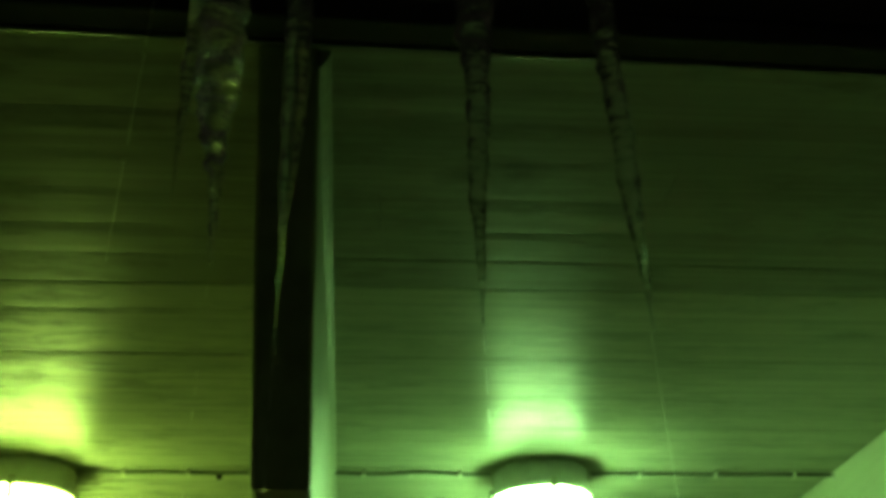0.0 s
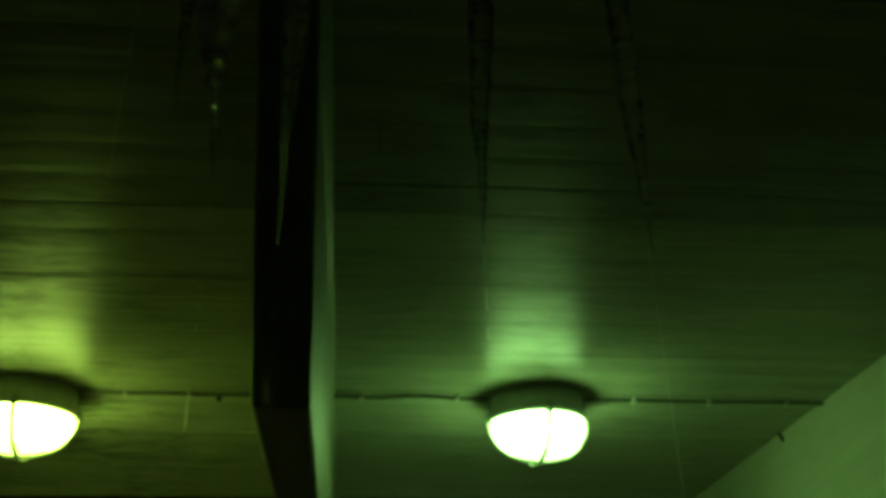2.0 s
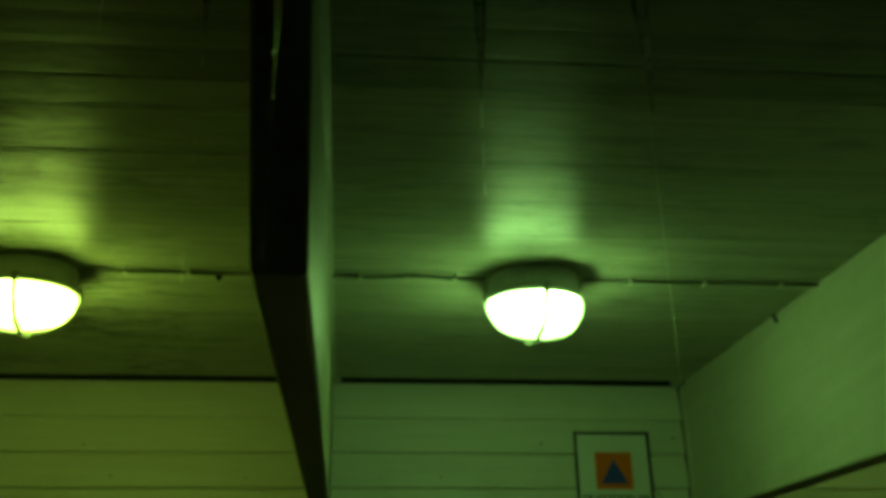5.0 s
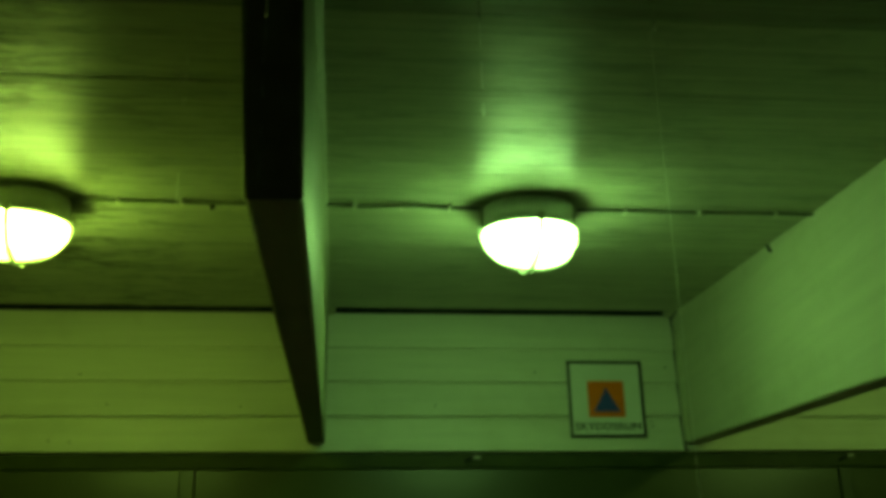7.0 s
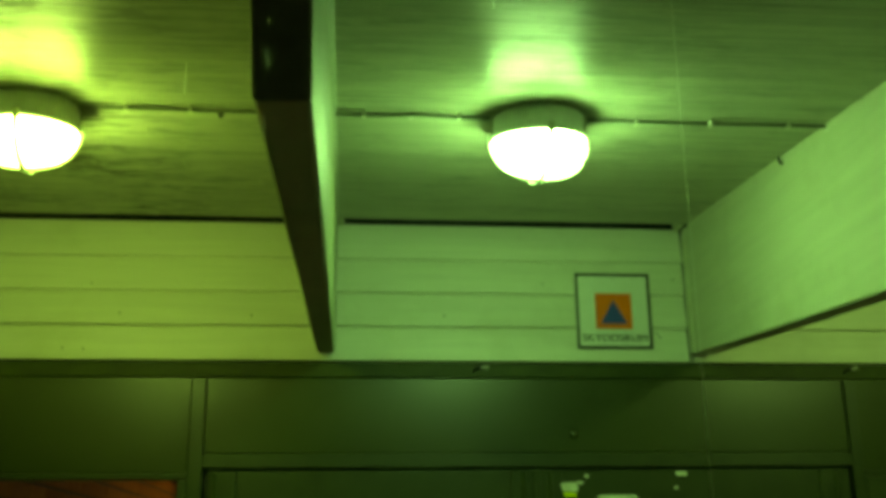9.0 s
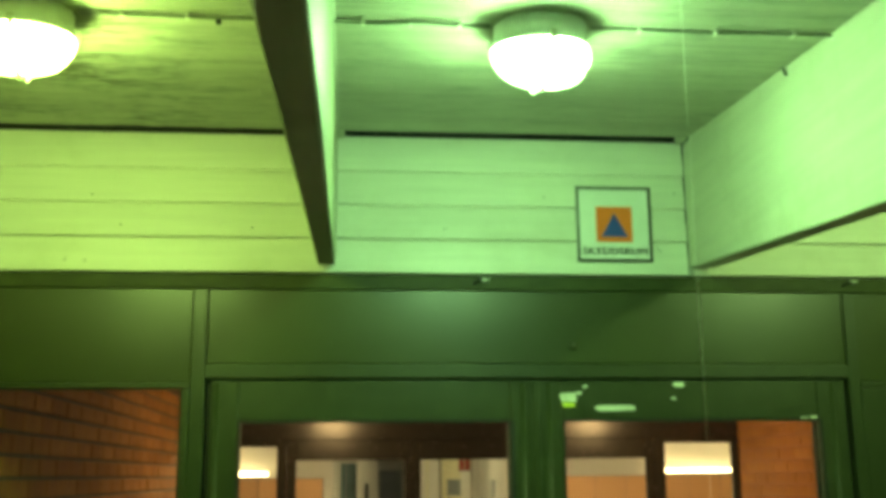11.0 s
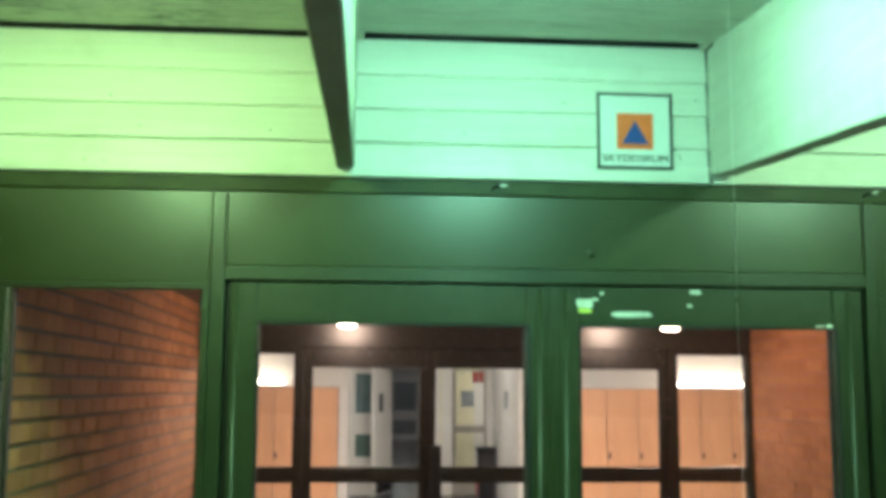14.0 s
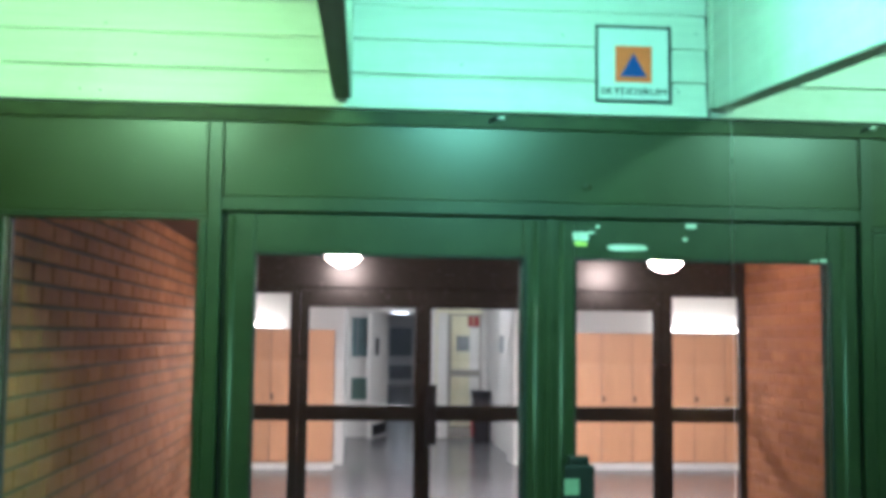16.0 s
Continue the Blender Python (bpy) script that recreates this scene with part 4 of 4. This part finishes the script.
solid("corridor_ceiling", box(-0.169, 2.599, 19.81, END - 0.001, 2.42, 2.59), M["plaster"], "white lowered ceiling of the far corridor", "ceiling")
solid("wall_side_room_end", box(1.286, 3.6, 19.6, 19.8, 0, 2.6), M["yellow"], "pale yellow back wall of the side room", "wall")
solid("wall_side_room_east", box(3.6, 3.8, 17.2, 19.8, 0, 2.6), M["plaster"], "white side room wall", "wall")
solid("wall_over_doors", box(-0.165, 1.119, 17.2, 17.30, 2.04, 2.6), M["plaster"], "white wall over the corridor doors", "wall")
solid("wall_beside_side_room", box(2.05, 3.6, 17.205, 17.30, 0, 2.6), M["plaster"], "white wall beside the side room door", "wall")


def glazed_door(name, place, turn, w, frame_mat, label, stile=0.09, rail=(0.98, 1.08), top=1.93, foot=0.22, panes=None):
    leaf = thing(name, label, "door", "corridor doors")
    for nm, q in (("stile", (0, stile, 0.01, 2.03)), ("stile", (w - stile, w, 0.01, 2.03)), ("top_rail", (stile + 0.0005, w - stile - 0.0005, top, 2.03)),
                  ("mid_rail", (stile + 0.0005, w - stile - 0.0005, *rail)), ("bottom_rail", (stile + 0.0005, w - stile - 0.0005, 0.01, foot))):
        part(nm, box(q[0], q[1], 0, 0.045, q[2], q[3], 0.003), frame_mat, leaf)
    for n, (z0, z1) in enumerate(((foot + 0.001, rail[0] - 0.001), (rail[1] + 0.001, top - 0.001))):
        pane = part("pane", box(stile + 0.001, w - stile - 0.001, 0.02, 0.026, z0, z1), panes[n] if panes else M["glass"], leaf, "coloured glazing panel" if panes else "clear glass pane")
        pane.visible_shadow = bool(panes)
    leaf.matrix_basis = pose(*place, 0, 0, turn)
    return leaf


screen_door = glazed_door("corridor_screen", (-0.165, 17.2, 0), 0, 0.40, M["plaster"], "white narrow glazed screen with teal panes", 0.072, (0.97, 1.31), 1.95, 0.61, (M["green_pane"], M["teal"]))
# Pale strip: a reflection in the upper pane, built as a solid piece.
part("reflection_strip", box(0.150, 0.172, -0.004, 0.019, 1.36, 1.90, 0.002), M["grey"], screen_door, "pale grey strip standing in for a pane reflection")
glazed_door("far_corridor_door", (0.995, END - 0.05, 0), 0, 0.95, M["plaster"], "white glazed door closing the far corridor", 0.085, (0.66, 0.97), 1.93, 0.20, (M["grey"], M["slate"]))

leaf = thing("open_corridor_door", "white corridor door standing open, narrow window, black kick plate", "door", "corridor doors")
for nm, q in (("panel", (0, 0.27, 0.012, 2.03)), ("panel", (0.51, 0.955, 0.012, 2.03)), ("panel", (0.2705, 0.5095, 1.625, 2.03)), ("panel", (0.2705, 0.5095, 0.012, 1.33))):
    part(nm, box(q[0], q[1], 0, 0.042, q[2], q[3], 0.001), M["plaster"], leaf)
part("window_pane", box(0.271, 0.509, 0.012, 0.030, 1.331, 1.624), M["dark"], leaf, "dark narrow window pane")
part("kick_plate", box(0.15, 0.94, -0.005, -0.0005, 0.03, 0.225, 0.001), M["dark"], leaf, "black kick plate")
part("lever", tube([(0.88, -0.002, 1.05), (0.88, -0.045, 1.05), (0.77, -0.05, 1.05)], 0.010), M["steel"], leaf, "steel lever handle", True)
leaf.matrix_basis = pose(0.20, 16.9, 0, 0, 0, 70.4)

leaf = thing("side_room_leaf", "plain white door leaf folded back against the wall", "door", "corridor doors", (1.312, 17.13, 0))
part("panel", box(0, 0.165, 0, 0.042, 0.012, 2.05, 0.003), M["plaster"], leaf)
part("hinge", box(-0.012, -0.001, 0.01, 0.03, 1.70, 1.80, 0.002), M["steel"], leaf, "steel hinge")
part("hinge", box(-0.012, -0.001, 0.01, 0.03, 0.25, 0.35, 0.002), M["steel"], leaf, "steel hinge")
# The frame's backlit darkness is put into its beige paint.
glazed_door("side_room_door", (1.480, 17.24, 0), 0, 0.60, M["beige_backlit"], "beige glazed door, darkened as backlit, to the pale yellow side room", 0.064, (1.0, 1.11), 2.0, 0.16)


def wall_board(name, x0, x1, y, z0, z1, mat, label, category):
    b = thing(name, label, category)
    part("board", box(x0, x1, y - 0.015, y, z0, z1, 0.002), M[mat], b)
    part("edge", box(x0 - 0.012, x1 + 0.012, y - 0.010, y + 0.0, z0 - 0.012, z0 - 0.001, 0.001), M["grey"], b)
    part("edge", box(x0 - 0.012, x1 + 0.012, y - 0.010, y + 0.0, z1 + 0.001, z1 + 0.012, 0.001), M["grey"], b)


wall_board("picture_frame", 1.85, 2.095, 19.599, 1.39, 1.66, "slate", "dark picture on the pale yellow wall", "picture")
# The tall panel puts a bright window into plain white paint.
wall_board("window_panel", 2.097, 2.36, 19.599, 0.25, 1.84, "plaster", "tall white panel standing in for window light, pale yellow wall", "board")
wall_board("red_sign", 1.815, 1.898, 17.20, 1.82, 1.99, "red", "small dark red sign above the side room door", "sign")
wall_board("red_sign", 1.912, 1.995, 17.20, 1.82, 1.99, "red", "small dark red sign above the side room door", "sign")

pic = thing("picture_frame", "small dark picture on the white corridor wall", "picture", "", (2.149, 15.55, 1.42))
part("board", box(-0.012, 0.0, -0.22, 0.22, 0.0, 0.24, 0.002), M["grey"], pic)
part("edge", box(-0.015, 0.0, -0.23, 0.23, 0.241, 0.255, 0.002), M["dark"], pic)
bin_ob = thing("waste_bin", "tall dark waste bin at the corridor wall", "waste bin", "", (1.985, 16.75, 0))
part("body", box(-0.13, 0.13, -0.13, 0.16, 0.0, 0.68, 0.02), M["bin"], bin_ob, "black plastic body")
part("side_panel", box(-0.150, -0.131, -0.11, 0.12, 0.06, 0.45, 0.004), M["red"], bin_ob, "dull red side panel")
part("lid", box(-0.145, 0.145, -0.145, 0.175, 0.681, 0.80, 0.025), M["dark"], bin_ob, "black lid")

# Lights out of view, added to light hall, corridor and side room.
for cx, cy, w in ((0.3, 10.0, 1.2), (3.2, 10.0, 1.2), (0.9, 15.2, 1.0), (2.4, 18.5, 0.6)):
    p = thing("ceiling_light", "flat white ceiling light added out of view to light the hall", "ceiling light", "hall ceiling lights", (cx, cy, 2.599))
    part("casing", box(-w / 2, w / 2, -0.15, 0.15, -0.05, 0.0, 0.004), M["housing"], p)
    part("diffuser", box(-w / 2 + 0.02, w / 2 - 0.02, -0.13, 0.13, -0.062, -0.0505, 0.004), M["glow_hall" if cy < 12 else "glow_white"], p, "glowing white diffuser")


# The second light is an added fill, hidden behind an inner door stile.
for cx, cy, w in ((1.32, 32.9, 0.55), (1.76, 28.0, 0.48)):
    p = thing("ceiling_light", "flat white glowing ceiling light and added fill, far corridor", "ceiling light", "hall ceiling lights", (cx, cy, 2.419))
    part("casing", box(-w / 2, w / 2, -0.15, 0.15, -0.05, 0.0, 0.004), M["housing"], p)
    part("diffuser", box(-w / 2 + 0.02, w / 2 - 0.02, -0.13, 0.13, -0.062, -0.0505, 0.004), M["glow_corridor" if cy > 30 else "glow_white"], p, "glowing white diffuser")


# ---------------------------------------------------------------- icicles and dripping water
def icicle(name, x, y, tip, stations, seed, label, lean=0.0, lumps=0.14, beads=()):
    """Stations: (height above the tip, radius). Beads: the stretch of heights given water beads, added for glints."""
    rs = random.Random(seed)
    bm = bmesh.new()
    hs, steps = stations[-1][0], 26
    rings = []
    n = max(30, int(hs / 0.0016))
    px, py = rs.uniform(0, 50), rs.uniform(0, 50)
    for i in range(n + 1):
        h = hs * i / n
        for (h0, r0), (h1, r1) in zip(stations, stations[1:]):
            if h <= h1 + 1e-9:
                u = (h - h0) / (h1 - h0)
                u = u * u * (3 - 2 * u)
                r = r0 + (r1 - r0) * u
                break
        cx = 0.10 * r * noise.noise((px, h * 22, 1.0)) + lean * h + 0.003 * noise.noise((px, h * 9, 5.0)) * min(1, h / 0.05)
        ring = []
        for k in range(steps):
            a = 2 * math.pi * k / steps
            q = 1 + lumps * noise.noise((px + math.cos(a) * 0.9, py + math.sin(a) * 0.9, h * 60)) + 0.5 * lumps * noise.noise((px + math.cos(a) * 2, py + math.sin(a) * 2, h * 150))
            q += 0.30 * lumps * noise.noise((px + math.cos(a) * 4, py + math.sin(a) * 4, h * 300)) + 0.7 * lumps * max(0.0, noise.noise((px + math.cos(a) * 0.5, py + math.sin(a) * 0.5, h * 135)))
            ring.append(bm.verts.new((cx + r * q * math.cos(a), r * q * math.sin(a), tip + h)))
        rings.append(ring)
    for a, b in zip(rings, rings[1:]):
        for k in range(steps):
            bm.faces.new((a[k], a[(k + 1) % steps], b[(k + 1) % steps], b[k]))
    bm.faces.new(rings[0][::-1])
    bm.faces.new(rings[-1])
    bmesh.ops.recalc_face_normals(bm, faces=bm.faces)
    spots = []
    for _ in range(9 if beads else 0):
        ring = rings[int(rs.uniform(*beads) / hs * n)]
        spots.append((ring[int(steps * rs.uniform(0.58, 0.92))].co.copy(), rs.uniform(0.0008, 0.0017)))
    ob = thing(name, label, "icicle", "icicles along the gutter", (x, y, 0))
    part("ice_body", bm, M["ice"], ob, "", True)
    drop = [(0.0, tip - 0.0027)] + [(0.0013 * math.sin(math.pi * k / 8), tip - 0.0014 - 0.0013 * math.cos(math.pi * k / 8)) for k in range(1, 8)] + [(0.0004, tip + 0.0012)]
    part("water_drop", lathe(drop, 12), M["water"], ob, "hanging clear water drop", True)
    for co, size in spots:
        bead = part("glint_bead", lathe([(0, -size)] + [(size * math.sin(math.pi * k / 8), -size * math.cos(math.pi * k / 8)) for k in range(1, 8)] + [(0, size)], 12), M["water"], ob, "", True)
        bead.location = co
    return ob


icicle("icicle", -0.1000, 0.545, 2.198, [(0, 0.0006), (0.04, 0.0028), (0.068, 0.0045), (0.10, 0.0085), (0.15, 0.0128), (0.20, 0.0165), (0.26, 0.0195), (0.44, 0.026)], 1,
       "knobbly clear icicle hanging from the canopy gutter", -0.062, 0.42, (0.055, 0.10))
icicle("icicle", -0.1310, 0.545, 2.249, [(0, 0.0005), (0.05, 0.0016), (0.075, 0.0030), (0.12, 0.006), (0.38, 0.012)], 2, "short thin side icicle beside a larger one", -0.01, 0.25)
icicle("icicle", -0.0550, 0.555, 2.157, [(0, 0.0006), (0.075, 0.0024), (0.13, 0.0060), (0.18, 0.0092), (0.29, 0.0100), (0.46, 0.016)], 3, "long slender clear icicle hanging from the gutter", 0.008, 0.20, (0.03, 0.10))
icicle("icicle", 0.0825, 0.56, 2.166, [(0, 0.0006), (0.066, 0.0034), (0.10, 0.0066), (0.16, 0.0086), (0.22, 0.0098), (0.30, 0.0158), (0.46, 0.019)], 4, "smooth clear icicle hanging from the gutter", 0.026, 0.20, (0.14, 0.19))
icicle("icicle", 0.1990, 0.56, 2.160, [(0, 0.0007), (0.055, 0.0034), (0.09, 0.0060), (0.136, 0.0080), (0.23, 0.0090), (0.31, 0.0105), (0.46, 0.017)], 5, "smooth clear icicle with a water thread at its tip", 0.0, 0.22, (0.035, 0.07))


def dripping(x, y, top, spans, label, r=0.0007):
    w = thing("dripping_water", label, "water", "dripping water", (x, y, 0))
    for a, b in spans:
        part("drop", tube([(0, 0, top - b), (0, 0, top - b + 0.002), (0, 0, top - (a + b) / 2), (0, 0, top - a - 0.002), (0, 0, top - a)], [r * 0.2, r, r * 1.1, r * 0.8, r * 0.2], 6), M["thread"], w, "", True)


dripping(-0.0550, 0.555, 2.153, [(0.002, 0.020), (0.024, 0.034), (0.042, 0.058), (0.075, 0.083), (0.095, 0.112), (0.14, 0.155)], "falling water drops below a slender icicle", 0.00009)
dripping(-0.100, 0.545, 2.180, [(0.0, 0.010), (0.062, 0.068), (0.074, 0.080), (0.09, 0.096), (0.14, 0.16)], "falling water drops below a knobbly icicle", 0.0002)
dripping(0.0825, 0.56, 2.160, [(0.0, 0.02), (0.03, 0.05), (0.06, 0.07)], "falling water drops below a smooth icicle", 0.0003)
dripping(0.1965, 0.56, 2.160, [(0.0, 0.22), (0.223, 0.40), (0.402, 0.60), (0.603, 1.0), (1.01, 2.13)], "thin thread of falling water below an icicle", 0.00011)
dripping(-0.168, 0.545, 2.496, [(0.0, 0.10), (0.105, 0.20), (0.21, 0.30)], "thin thread of water falling from the gutter", 0.00016)


# ---------------------------------------------------------------- bricks
def bricks(owner, face, sign_x, y0, y1, near0, near1, z_near, seed):
    rs = random.Random(seed)
    course, length, joint, upright, foot = 0.0751, 0.222, 0.0135, 0.011, 0.0187
    meshes = {}

    def brick_mesh(w):
        key = round(w, 3)
        if key not in meshes:
            b = bmesh.new()
            add_box(b, 0, 0.009, 0, w, 0, course - joint)
            bevelled(b, 0.003, 1)
            if sign_x < 0:
                b.transform(Matrix.Diagonal((-1, 1, 1, 1)))
                bmesh.ops.reverse_faces(b, faces=b.faces)
            meshes[key] = mesh_of("brick", b, M["brick"])
        return meshes[key]

    rest = bmesh.new()
    i = 0
    while foot + i * course + joint < 2.26:
        z = foot + i * course + joint / 2
        height = min(course - joint, 2.262 - z)
        y = y0 - (0.0 if i % 2 else length / 2)
        while y < y1:
            a, b = max(y, y0), min(y + length - upright, y1)
            if b - a > 0.02:
                out = rs.uniform(-0.0015, 0.0015)
                if z > z_near and near0 < a < near1 and height > course - joint - 0.001:
                    ob = new("brick", brick_mesh(b - a))
                    ob.location = (face - sign_x * 0.009 + out, a, z)
                    ob.parent = owner
                else:
                    x0, x1 = sorted((face - sign_x * 0.009, face + out))
                    add_box(rest, x0, x1, a, b, z, z + height)
            y += length
        i += 1
    bmesh.ops.recalc_face_normals(rest, faces=rest.faces)
    tagged(part("brickwork", rest, M["brick_rest"], owner), kind="stuff")


bricks(brick_w, -1.100, 1, 3.285, PART - 0.002, 3.2, 7.2, 1.0, 11)
bricks(brick_e, 2.720, -1, 3.285, PART - 0.002, 5.4, 7.2, 0.60, 12)
